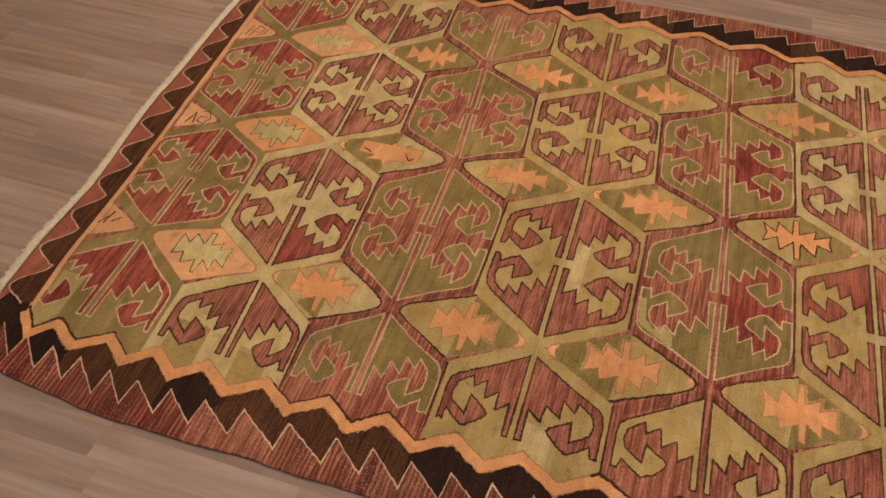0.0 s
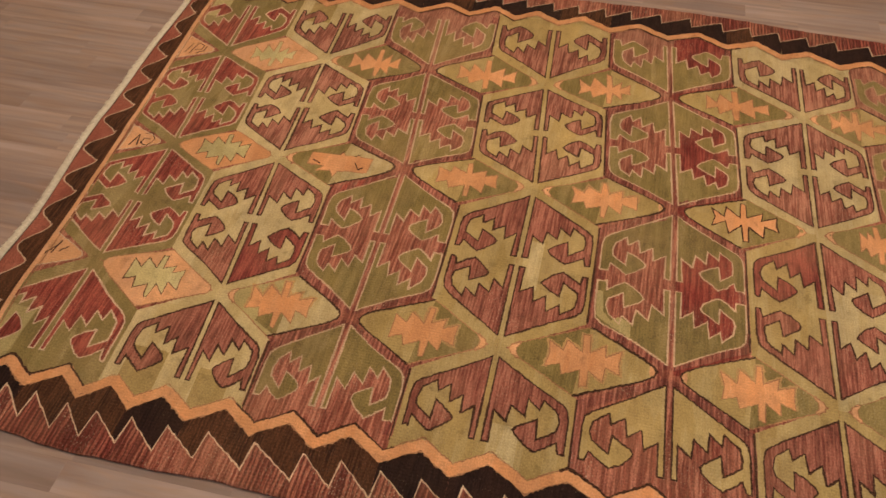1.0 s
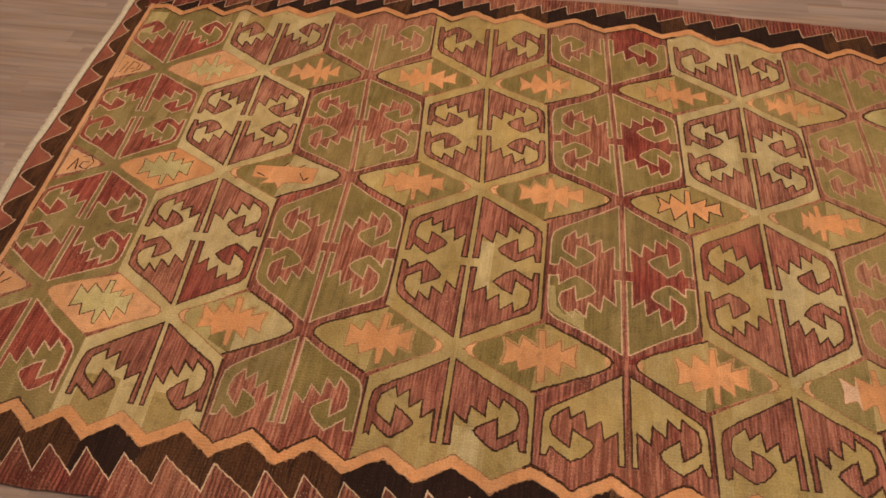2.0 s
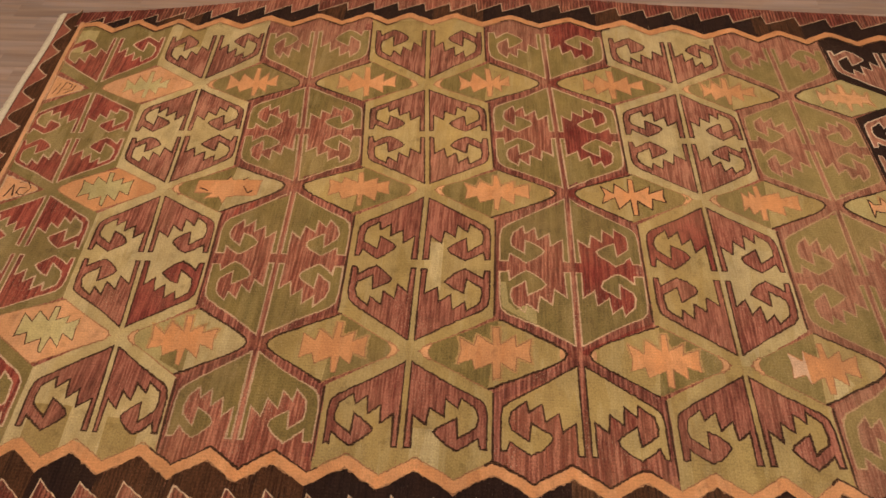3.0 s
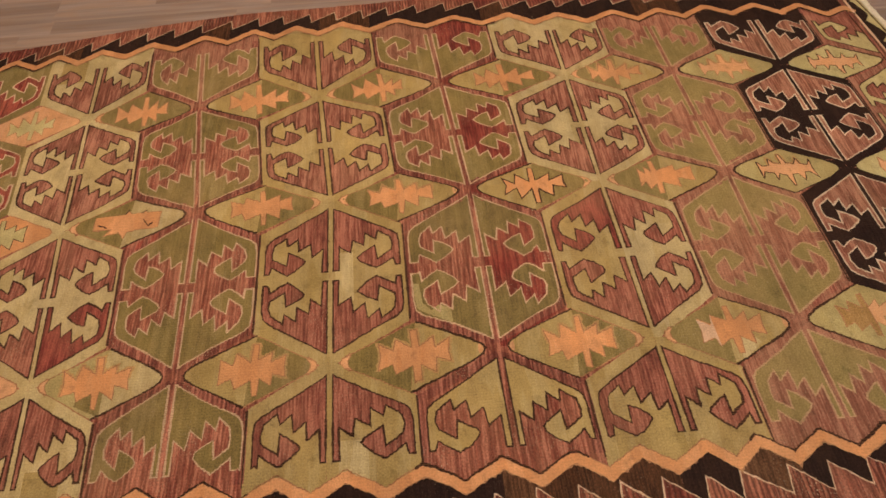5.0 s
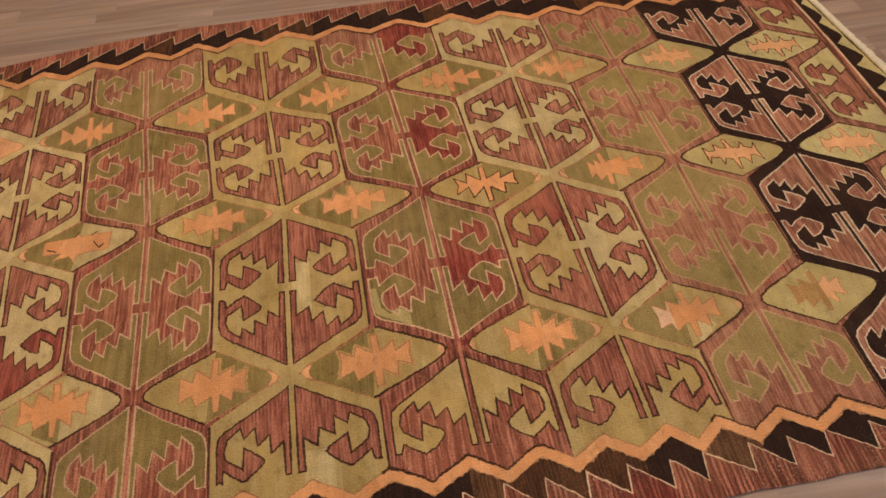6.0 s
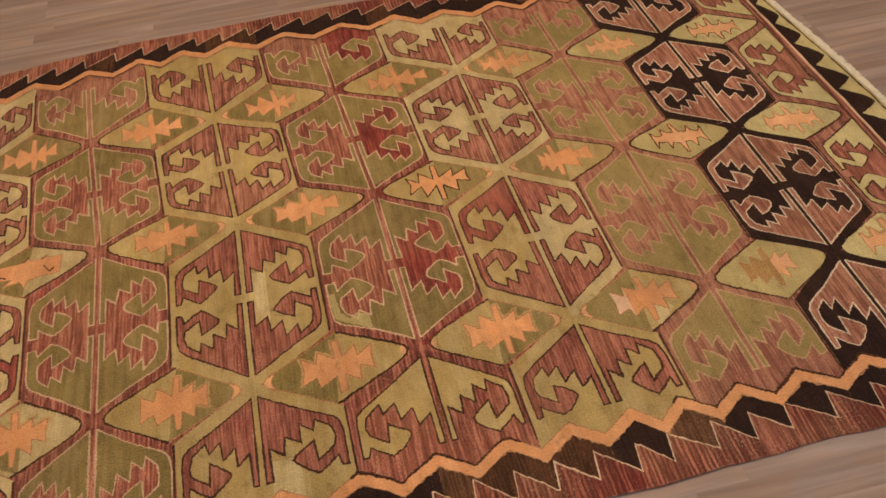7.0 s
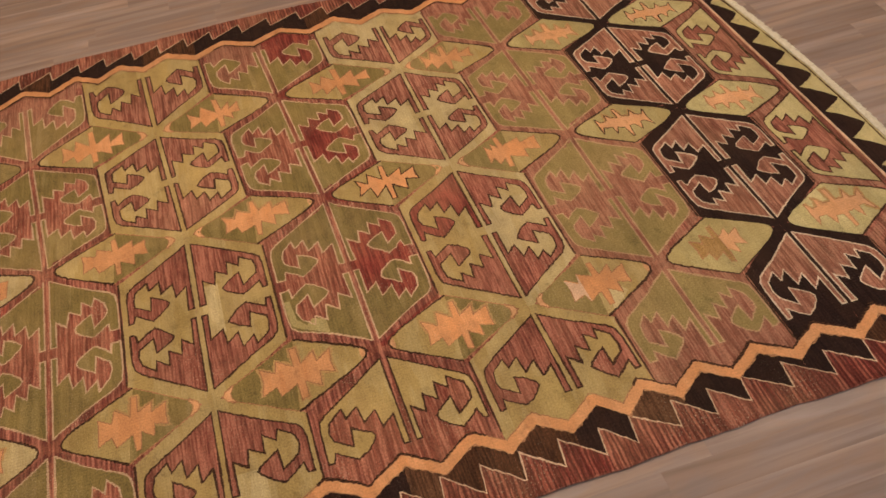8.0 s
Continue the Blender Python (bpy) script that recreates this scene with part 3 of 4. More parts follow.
def medallion(column, middle, reach):
    """A hexagon of the net with its hooked fields. reach: 0 whole, 1 its lower half at the far border, -1 its upper half at the near border."""
    left, right, field, line = COLUMNS[column]
    if column == 5 and reach == -1:
        field, line, right = CREAM, UMBER, ROSE
    # ivory wool on the far side, its paler tone partly light put into the colour
    if column == 6 and middle > 0:
        left = right = IVORY
    if column == 6 and middle == -0.5:
        right = IVORY
    if column == 5 and middle == -0.5:
        field = DEEP_OLIVE
    # paler rose wools in the rows on the far side
    if middle > 0 and field is BURGUNDY:
        field = ROSEWOOD
    if middle == 1.5 and left is ROSE:
        left, right = SALMON, SALMON if right is ROSE else right
    bm = bmesh.new()
    for side, slot in ((-1, 0), (1, 1)):
        if column == 9 and side == 1:
            continue
        # half of the hexagon, from its stem to its upright side
        if reach == 0:
            cell = [(0, 0.5), (0.055, 0.5), (0.5, SIDE), (0.5, -SIDE), (0.055, -0.5), (0, -0.5)]
            if column == 5:
                cell[0], cell[-1] = (0.024 * side, 0.5), (0.024 * side, -0.5)
            spots = [woven(column + side * p, middle + q) for p, q in cell]
        else:
            cell = [(0, -0.5 * reach), (0.055, -0.5 * reach), (0.5, -SIDE * reach), (0.5, 0.12 * reach)]
            spots = [woven(column + side * p, middle + q) for p, q in cell]
            ends = [spots[-1][0] + (spots[0][0] - spots[-1][0]) * k / 6 for k in range(7)]
            spots += [(x, far_zigzag(x) - 0.02 if reach == 1 else -0.768) for x in ends]
        edge = worked(spots, wobble=0.0005)
        add_fill(bm, edge, 1 + 0.2 * (column % 2), slot)
    body = part("medallion", bm, (left, right), rug, "six-sided medallion with hooked arms")
    if left in (ROSE, SALMON) or column == 9:
        # the striped band round a rose medallion, dark-edged where it meets its neighbours
        for side in (-1, 1):
            if column == 9 and side == 1:
                continue
            cell = [(0.0, 0.462), (0.472, 0.286)] if not reach else [(0.0, -0.462 * reach), (0.472, -0.286 * reach), (0.472, 0.03 * reach)]
            if not reach:
                cell += [(0.472, -0.286), (0.0, -0.462)]
            bm = bmesh.new()
            add_line(bm, worked([woven(column + side * p, middle + q) for p, q in cell], 0.02, 0.0005, closed=False), 0.021, 2.0, closed=False, ragged=0.05)
            if not reach:
                border = [(0.497, 0.30), (0.497, -0.30)]
            else:
                border = [(0.497, -0.30 * reach), (0.497, 0.05 * reach)]
            add_line(bm, worked([woven(column + side * p, middle + q) for p, q in border], closed=False), 0.004, 2.6, 1, closed=False)
            part("band", bm, (DUSTY if column == 9 else SALMON if column == 7 else BAND, UMBER), body, "striped dark rose band")
    for side in (-1, 1):
        for up in (1, -1):
            if (reach and up == reach) or (column == 9 and side == 1):
                continue
            grow = random.uniform(0.96, 1.03)
            points = []
            for p, q in HOOKED_FIELD:
                if field in (OLIVE, DEEP_OLIVE, MOSS) and (p, q) in ((0.430, 0.036), (0.418, 0.085), (0.408, 0.135), (0.418, 0.172), (0.403, 0.224)):
                    p -= 0.014  # a wider outer strip than on the dark fields
                if field in (OLIVE, DEEP_OLIVE, MOSS) and (p > 0.45 or (p, q) in ((0.020, 0.445), (0.225, 0.350), (0.418, 0.266))):
                    p, q = p + (0.011 if p > 0.4 else 0), q + (0.011 if q > 0.23 else 0)
                stir = 0.005 if 0.05 < p < 0.42 else 0.002
                points.append(woven(column + side * (p + random.uniform(-stir, stir)) + 0.008,
                                    middle + up * (q * (grow if q < 0.3 else 1) + random.uniform(-stir, stir) * 0.6)))
            shade = field
            if (column, middle, side, up) in ((6, -0.5, -1, 1), (2, -0.5, 1, -1)):
                shade = PLUM
            weave("hooked_field", points, shade, body, 2.2, line)
    return body


for column in range(1, 10):
    for middle, reach in ((1.5, 1), (0.5, 0), (-0.5, 0), (-1.5, -1)):
        medallion(column, middle, reach)



def dye_patch(corners, material, layer=1.6):
    """A length of wool from another dye bath, woven into a ground or a field."""
    weave("dye_patch", [woven(u, v) for u, v in corners], material, rug, layer, label="length of wool from another dye bath")


def span(u0, u1, v0, v1):
    return ((u0, v0), (u1, v0), (u1, v1), (u0, v1))


dye_patch(span(1.60, 1.85, -1.36, -1.62), STRAW)
dye_patch(span(2.10, 2.34, -1.40, -1.62), STRAW)
dye_patch(span(0.62, 0.84, -1.30, -1.60), PISTACHIO)
dye_patch(span(1.02, 1.16, -1.36, -1.60), MOSS)
dye_patch(span(0.60, 0.78, 1.34, 1.56), PISTACHIO)
dye_patch(span(1.62, 1.86, 1.36, 1.56), STRAW)
dye_patch(span(4.04, 4.16, -0.36, -0.66), IVORY)
dye_patch(span(4.06, 4.22, -1.38, -1.62), IVORY)
dye_patch(span(5.74, 5.98, -1.36, -1.62), STRAW)
dye_patch(span(3.70, 3.96, 1.36, 1.56), STRAW)
dye_patch(((4.538, -0.60), (4.575, -0.60), (4.590, -0.715), (4.640, -0.765), (4.685, -0.735), (4.760, -0.760), (4.765, -0.842), (4.582, -0.766), (4.548, -0.738)), PISTACHIO, 2.45)
for lo, hi in ((0.10, 0.20), (0.25, 0.30), (0.36, 0.40)):
    rim = [(0.462 - 0.373 * p) for p in (lo, hi)]
    dye_patch(((3 - lo, -0.5 + rim[0] + 0.026), (3 - hi, -0.5 + rim[1] + 0.026), (3 - hi - 0.02, -0.5 + rim[1] - 0.026), (3 - lo - 0.02, -0.5 + rim[0] - 0.026)), WINE, 2.12)
for column, lo, hi in ((7, 0.16, 0.22), (7, 0.32, 0.38), (4.999, 0.20, 0.30)):
    rim = [(0.462 - 0.373 * p) for p in (lo, hi)]
    dye_patch(((column + lo, -0.5 - rim[0] - 0.026), (column + hi, -0.5 - rim[1] - 0.026), (column + hi, -0.5 - rim[1] + 0.026), (column + lo, -0.5 - rim[0] + 0.026)), BURGUNDY, 2.12)

# A serrated star, wide on one side and tapering on the other, in parts of a cell.
STAR = ((-0.226, -0.062), (-0.214, 0.004), (-0.226, 0.073), (-0.138, 0.028), (-0.118, 0.094), (-0.024, 0.044), (-0.020, 0.136), (0.014, 0.136), (0.020, 0.048), (0.104, 0.090),
        (0.099, 0.036), (0.186, 0.070), (0.178, 0.010), (0.186, -0.048), (0.104, -0.022), (0.102, -0.090), (0.023, -0.044), (0.014, -0.130), (-0.016, -0.130), (-0.024, -0.054),
        (-0.120, -0.090), (-0.142, -0.036))
# A thin star like a fish's bones.
SPIKY = ((-0.255, -0.004), (-0.245, 0.082), (-0.200, 0.033), (-0.150, 0.039), (-0.132, 0.104), (-0.088, 0.048), (-0.030, 0.054), (-0.020, 0.142), (0.008, 0.142), (0.020, 0.054),
         (0.085, 0.045), (0.118, 0.100), (0.134, 0.042), (0.198, 0.033), (0.248, 0.082), (0.232, 0.000), (0.252, -0.076), (0.196, -0.030), (0.150, -0.033), (0.128, -0.100),
         (0.086, -0.045), (0.032, -0.048), (0.022, -0.136), (-0.006, -0.136), (-0.020, -0.048), (-0.080, -0.042), (-0.120, -0.096), (-0.136, -0.033), (-0.205, -0.030), (-0.240, -0.078))

# How far each star reaches to its left and right, and where its upright bar stands, in parts of a cell.
STAR_SPANS = {
    (2, -1): (-0.262, 0.198, -0.02), (3, -1): (-0.207, 0.223, 0.03), (4, -1): (-0.208, 0.227, 0.02), (5, -1): (-0.182, 0.250, 0.05), (6, -1): (-0.182, 0.258, 0.04),
    (3, 0): (-0.237, 0.227, 0.01), (4, 0): (-0.220, 0.245, 0.01), (5, 0): (-0.225, 0.240, 0.00), (6, 0): (-0.185, 0.246, -0.06),
    (2, 1): (-0.248, 0.217, 0.02), (3, 1): (-0.245, 0.253, 0.00), (4, 1): (-0.230, 0.187, 0.02), (5, 1): (-0.220, 0.256, 0.00), (6, 1): (-0.258, 0.216, -0.04),
}


def star_points(gap, row):
    """The serrated star of a lozenge as it was woven: stretched to its reach, a little uneven."""
    thin = gap >= 7 and (gap, row) != (7, -1)
    size = random.uniform(0.94, 1.04) if gap < 7 else random.uniform(0.88, 0.95)
    left, right, bar = STAR_SPANS.get((gap, row), (-0.226 * size, 0.200 * size, 0.0))
    points = []
    for p, q in SPIKY if thin else STAR:
        if abs(q) < 0.06 and abs(p) < 0.215 and not thin and (row == 1 or (gap, row) == (5, 0)):
            q *= 0.62  # slender between its barbs
        if thin:
            p *= size
        else:
            p = bar + (p * (bar - left) / 0.226 if p < 0 else p * (right - bar) / 0.186)
        points.append((p, q * size))
    return points


def lozenge(gap, row):
    """The lozenge between two neighbouring knots of a row, with its star."""
    height = 0.183
    left = [(-0.43, 0.0), (-0.415, 0.024), (-0.34, 0.062), (0.0, height), (0.0, -height), (-0.34, -0.062), (-0.415, -0.024)]
    olive_side = -1 if gap in (2, 4, 6) else 1
    body = None
    if gap == 0:
        cell = [(0.385, 0.0), (0.37, 0.018), (0.31, 0.042), (0.06, 0.122), (0.06, -0.122), (0.31, -0.042), (0.37, -0.018)]
        body = weave("lozenge", [woven(0.5 + p, row + q) for p, q in cell], APRICOT, rug, 2.4, PALE, 0.0032, "orange half lozenge at the edge")
        strokes = {
            1: ([(0.11, -0.055), (0.15, 0.050)], [(0.16, -0.055), (0.20, 0.055), (0.27, 0.035), (0.26, -0.005), (0.20, -0.010)], [(0.22, -0.050), (0.29, -0.015), (0.30, 0.030)]),
            0: ([(0.12, -0.070), (0.16, 0.045), (0.19, -0.060)], [(0.20, 0.055), (0.27, 0.075), (0.32, 0.010), (0.28, -0.055), (0.21, -0.035), (0.22, 0.015), (0.28, 0.012)]),
            -1: ([(0.09, -0.055), (0.17, 0.035)], [(0.17, 0.060), (0.15, -0.030)], [(0.25, 0.030), (0.20, -0.012)]),
        }[row]
        bm = bmesh.new()
        for points in strokes:
            add_line(bm, worked([woven(0.5 + p, row + q) for p, q in points], closed=False), 0.0036, 3.4, closed=False)
        part("woven_sign", bm, UMBER, body, "small angular dark sign")
        return
    for side in (-1, 1):
        colour = IVORY if gap == 2 else PISTACHIO if gap == 7 else LIME if gap == 8 else CREAM
        if gap == 1:
            colour = APRICOT if row else ORANGE
        elif gap < 7 and side == olive_side:
            colour = OLIVE if gap != 6 else MOSS
            if (gap, row) == (2, -1):
                colour = PISTACHIO
        elif (gap, row) == (2, 1):
            colour = KHAKI
        lean = 0.03
        points = []
        for p, q in left:
            if abs(p) == 0.34:
                q *= 0.80 if COLUMNS[gap if side < 0 else gap + 1][0] in (CREAM, IVORY) else 0.98
            p = p * -side if p else lean * (1 if q > 0 else -1)
            points.append(woven(gap + 0.5 + p, row + q))
        piece = weave("lozenge" if body is None else "lozenge_half", points, colour, rug if body is None else body, 2.4 + 0.1 * side,
                      label="lozenge with a serrated star" if body is None else "", grid=0.009 if row == 0 else 0.02)
        body = body or piece
        beside = COLUMNS[gap if side < 0 else gap + 1][0]
        line = UMBER if beside in (ROSE, SALMON, BURGUNDY) else RUST if beside in (CREAM, IVORY, KHAKI) else BROWN
        bm = bmesh.new()
        round_tip = points[4:] + points[:4]
        add_line(bm, worked(round_tip, closed=False), 0.0046 if line is UMBER else 0.0024, 3.3, closed=False)
        part("rim_line", bm, line, body)
    if 2 <= gap <= 6:
        cell = [(0.430, 0), (0.415, 0.022), (0.372, 0.046), (0.362, 0.036), (0.384, 0.012), (0.384, -0.012), (0.362, -0.036), (0.372, -0.046), (0.415, -0.022)]
        weave("tip", [woven(gap + 0.5 + olive_side * p, row + q) for p, q in cell], APRICOT, body, 3.0, RUST, 0.002, "small orange crescent at the tip")
        if (gap, row) in ((4, -1), (5, -1), (6, -1), (4, 0)):
            spot = [(0.430, 0), (0.418, 0.020), (0.392, 0.028), (0.386, -0.004), (0.394, -0.026), (0.418, -0.020)]
            weave("tip", [woven(gap + 0.5 - olive_side * p, row + q) for p, q in spot], APRICOT, body, 2.9, label="small orange spot at the tip")
    if (gap, row) == (2, -1):
        wedge = [(-0.16, -0.112), (-0.13, -0.015), (-0.02, 0.01), (0.028, -0.05), (0.028, -0.176)]
        weave("wedge", [woven(gap + 0.5 + p, row + q) for p, q in wedge], OLIVE, body, 2.9, label="olive wedge under the star")
    shape = star_points(gap, row)
    points = [woven(gap + 0.5 + p + random.uniform(-0.007, 0.007), row + q + random.uniform(-0.005, 0.005)) for p, q in shape]
    colour, line = (LIME, RUST if row == 1 else UMBER) if gap == 1 else (APRICOT if gap >= 7 else ORANGE, RUST)
    if (gap, row) in ((5, 0), (7, 0), (8, 1)):
        line = UMBER
    if (gap, row) == (2, 0):
        # woven coarsely: a broad bar with a few barbs
        bar = ((-0.25, -0.04), (-0.24, 0.058), (-0.02, 0.050), (0.00, 0.085), (0.03, 0.048), (0.12, 0.046), (0.125, 0.066), (0.15, 0.044), (0.25, 0.040), (0.23, -0.066),
               (0.10, -0.062), (0.00, -0.075), (-0.02, -0.115), (-0.06, -0.072), (-0.17, -0.082), (-0.12, -0.045))
        points = [woven(gap + 0.5 + p, row + q) for p, q in bar]
        for stroke in (((-0.02, 0.05), (0.00, 0.10)), ((0.10, 0.045), (0.14, 0.075)), ((0.12, -0.01), (0.16, -0.05), (0.19, -0.03)), ((-0.15, -0.03), (-0.22, -0.01))):
            bm = bmesh.new()
            add_line(bm, worked([woven(gap + 0.5 + p, row + q) for p, q in stroke], closed=False), 0.0034, 4.2, closed=False)
            part("barb", bm, UMBER, body, "dark barb of the coarse star")
    if (gap, row) == (7, -1):
        half = [woven(gap + 0.5 + p, row + q) for p, q in shape if p < 0.03]
        weave("star_half", half, OCHRE, body, 4.0, RUST, 0.0022, "ochre half of the star")
    if (gap, row) == (6, -1):
        tail = [woven(gap + 0.5 + p, row + q) for p, q in shape if p < -0.06]
        weave("star_tail", tail, BLUSH, body, 4.0, label="pale pink tail of the star")
        light = [(0.03, -0.165), (0.05, -0.06), (0.13, -0.03), (0.20, -0.085)]
        weave("light_patch", [woven(gap + 0.5 + p, row + q) for p, q in light], IVORY, body, 2.9, label="paler length of wool")
    if gap > 1 and random.random() < 0.5:
        bm = bmesh.new()
        part_of = points[int(random.uniform(0, 5)):int(random.uniform(12, 20))]
        add_line(bm, worked(part_of, closed=False), 0.010, 3.05, closed=False, ragged=0.35)
        part("bled_dye", bm, BLEED, body, "faint orange bled into the wool round the star")
    weave("star", points, colour, body, 3.2, line, 0.0020 if line is RUST else 0.0019 if gap == 1 else 0.0028, "serrated star", grid=0.009 if row == 0 else 0.02)


for row in (1, 0, -1):
    for gap in range(0, 9):
        lozenge(gap, row)


# ---- the rug's borders ----
NEAR_PEAKS = (0.361, 0.482, 0.583, 0.688, 0.812, 0.938, 1.053, 1.184, 1.307, 1.449, 1.585, 1.715, 1.832, 1.950, 2.046, 2.160, 2.278, 2.413, 2.540, 2.660, 2.770)
FAR_PEAKS = (0.250, 0.372, 0.490, 0.612, 0.750, 0.898, 1.040, 1.162, 1.294, 1.456, 1.625, 1.781, 1.924, 2.085, 2.216, 2.352, 2.497, 2.622, 2.745)


def zigzag(peaks, height, depth, first, last):
    points = [first] if abs(first[0] - peaks[0]) < 0.05 else [first, ((first[0] + peaks[0]) / 2, height(peaks[0]) - depth)]
    for i, x in enumerate(peaks):
        points.append((x, height(x)))
        if i < len(peaks) - 1:
            m = (x + peaks[i + 1]) / 2
            points.append((m, height(m) - depth))
    return points + [last]


def blunt(points, cut):
    """Corners woven off short."""
    out = [points[0]]
    for a, b, c in zip(points, points[1:], points[2:]):
        if b[1] < a[1]:
            out.append(b)
            continue
        for q in (a, c):
            f = min(0.4, cut * random.uniform(0.6, 1.4) / math.hypot(q[0] - b[0], q[1] - b[1]))
            out.append((b[0] + (q[0] - b[0]) * f, b[1] + (q[1] - b[1]) * f))
    return out + [points[-1]]


near_line = zigzag(NEAR_PEAKS, lambda x: -0.731, 0.041, (0.285, -0.726), (2.80, -0.75))
far_line = zigzag(FAR_PEAKS, lambda x: far_zigzag(x) - 0.013, 0.044, (0.205, 0.640), (2.768, 0.610))
near_line, far_line = blunt(near_line, 0.0045), blunt(far_line, 0.004)


NEAR_TEETH = (0.262, 0.325, 0.389, 0.453, 0.523, 0.583, 0.653, 0.724, 0.801, 0.891, 0.983, *np.linspace(1.053, 1.858, 12), 1.934, 1.995, 2.080, 2.152, 2.221, 2.307, 2.393,
              *np.linspace(2.475, 2.80, 5))
FAR_TEETH = (*np.linspace(0.190, 0.809, 9), 0.889, 0.975, 1.054, 1.126, 1.206, 1.280, 1.358, 1.433, 1.519, 1.604, 1.693, 1.772, 1.851, 1.929, 2.006, 2.097, 2.189, 2.283, 2.370, 2.454, 2.538, 2.624, 2.700, 2.765)


def saw(roots, edge_root, edge_tip):
    """A row of teeth with one upright side each: root and tip, tooth by tooth."""
    return [((a, edge_root(a)), (b - 0.006, edge_tip(b))) for a, b in zip(roots, roots[1:])]


near_teeth = saw(NEAR_TEETH, lambda x: near_edge(x) + 0.088, lambda x: near_edge(x) + 0.033)
far_teeth = saw(FAR_TEETH, lambda x: far_edge(x) - 0.078, lambda x: far_edge(x) - 0.033)


def dark_border(line, teeth, peaks, dyes):
    """The dark band between zigzag and teeth, each wave of the zigzag from a dye bath of its own, with a pale line along its teeth."""
    low = [p for tooth in teeth for p in tooth]
    xs_line, ys_line = [p[0] for p in line], [p[1] for p in line]
    xs_low, ys_low = [p[0] for p in low], [p[1] for p in low]
    cuts = [max(line[0][0], low[0][0])] + [(a + b) / 2 for a, b in zip(peaks, peaks[1:])] + [min(line[-1][0], low[-1][0])]
    for a, b, dye in zip(cuts, cuts[1:], dyes):
        for lo, hi, letter in ((a, b, dye),) if len(dye) == 1 else ((a, (a + b) / 2, dye[0]), ((a + b) / 2, b, dye[1])):
            upper = [(lo, float(np.interp(lo, xs_line, ys_line)))] + [p for p in line if lo < p[0] < hi] + [(hi, float(np.interp(hi, xs_line, ys_line)))]
            lower = [(lo, float(np.interp(lo, xs_low, ys_low)))] + [p for p in low if lo < p[0] < hi] + [(hi, float(np.interp(hi, xs_low, ys_low)))]
            weave("dark_band", upper + lower[::-1], {"b": BROWN, "c": COFFEE, "s": SEPIA}[letter], rug, 4.4,
                  label={"b": "brown-black", "c": "coffee-brown", "s": "streaked sepia"}[letter] + " length of the toothed border")
    bm = bmesh.new()
    add_line(bm, worked(low, 0.006, closed=False), 0.0026, 6.2, closed=False)
    part("tooth_line", bm, PALE, rug, "pale line along the border's teeth")


dark_border(near_line, near_teeth, NEAR_PEAKS, ("b", "c", "c", "b", "c", "c", "c", "b", "b", "b", "bs", "c", "c", "b", "s", "b", "b", "b", "cb", "b", "b"))
dark_border(far_line, far_teeth, FAR_PEAKS, ("b", "b", "c", "b", "b", "bc", "b", "b", "c", "b", "b", "cb", "b", "b", "c", "b", "b", "b", "b"))
# the wool of the teeth of each long side, up to where along the rug
NEAR_DYES = ((0.40, CARMINE), (0.46, TOOTH), (0.66, CARMINE), (0.73, TOOTH), (0.90, ROSE), (1.80, TOOTH), (1.95, CARMINE), (2.16, TOOTH), (2.29, ROSE), (2.40, TOOTH), (2.90, CARMINE))
FAR_DYES = ((0.42, CARMINE), (0.60, TOOTH), (0.90, ROSE), (1.00, TOOTH), (1.42, ROSE), (1.55, TOOTH), (1.65, ROSE))
for teeth, edge in ((near_teeth, lambda x: near_edge(x) + 0.001), (far_teeth, lambda x: far_edge(x) - 0.001)):
    for i in range(len(teeth)):
        (ax, ay), (bx, by) = teeth[i]
        cell = [(ax, ay), (bx, by), (bx + 0.002, edge(bx)), ((ax + bx) / 2, edge((ax + bx) / 2)), (ax - 0.003, edge(ax))]
        if i:
            cell.append(teeth[i - 1][1])
        dye = random.choice((TOOTH, TOOTH, CARMINE, TOOTH, CARMINE))
        dye = next((d for reach, d in (NEAR_DYES if teeth is near_teeth else FAR_DYES) if bx < reach), dye)
        weave("border_tooth", cell, dye, rug, 4.9, label="striped rose tooth of the border")

for line in (near_line, far_line):
    bm = bmesh.new()
    path = worked(line, 0.011, 0.0005, closed=False)
    add_line(bm, path, 0.0215, 7, closed=False, ragged=0.10)
    part("zigzag_line", bm, ORANGE, rug, "orange zigzag line")
    bm = bmesh.new()
    add_line(bm, worked([(x, y - 0.0115) for x, y in path], 0.005, 0.0008, closed=False), 0.0062, 6.7, closed=False, ragged=0.6)
    part("zigzag_hem", bm, RUST, rug, "frayed rust-brown hem of the zigzag")
    inner = 0.0135 if line is near_line else -0.0135
    trail = worked([(x, y + inner) for x, y in path], closed=False)
    for column in range(1, 10):
        run = [p for p in trail if column - 0.52 <= (p[0] - 0.376) / 0.302 + 1 <= column + 0.52]
        if len(run) > 2:
            bm = bmesh.new()
            add_line(bm, run, 0.0022 if column in (2, 4, 6) else 0.0046, 7.6 + 0.1 * (column % 2), closed=False)
            part("zigzag_outline", bm, RUST if column in (2, 4, 6) else UMBER, rug, "thin line along the zigzag")


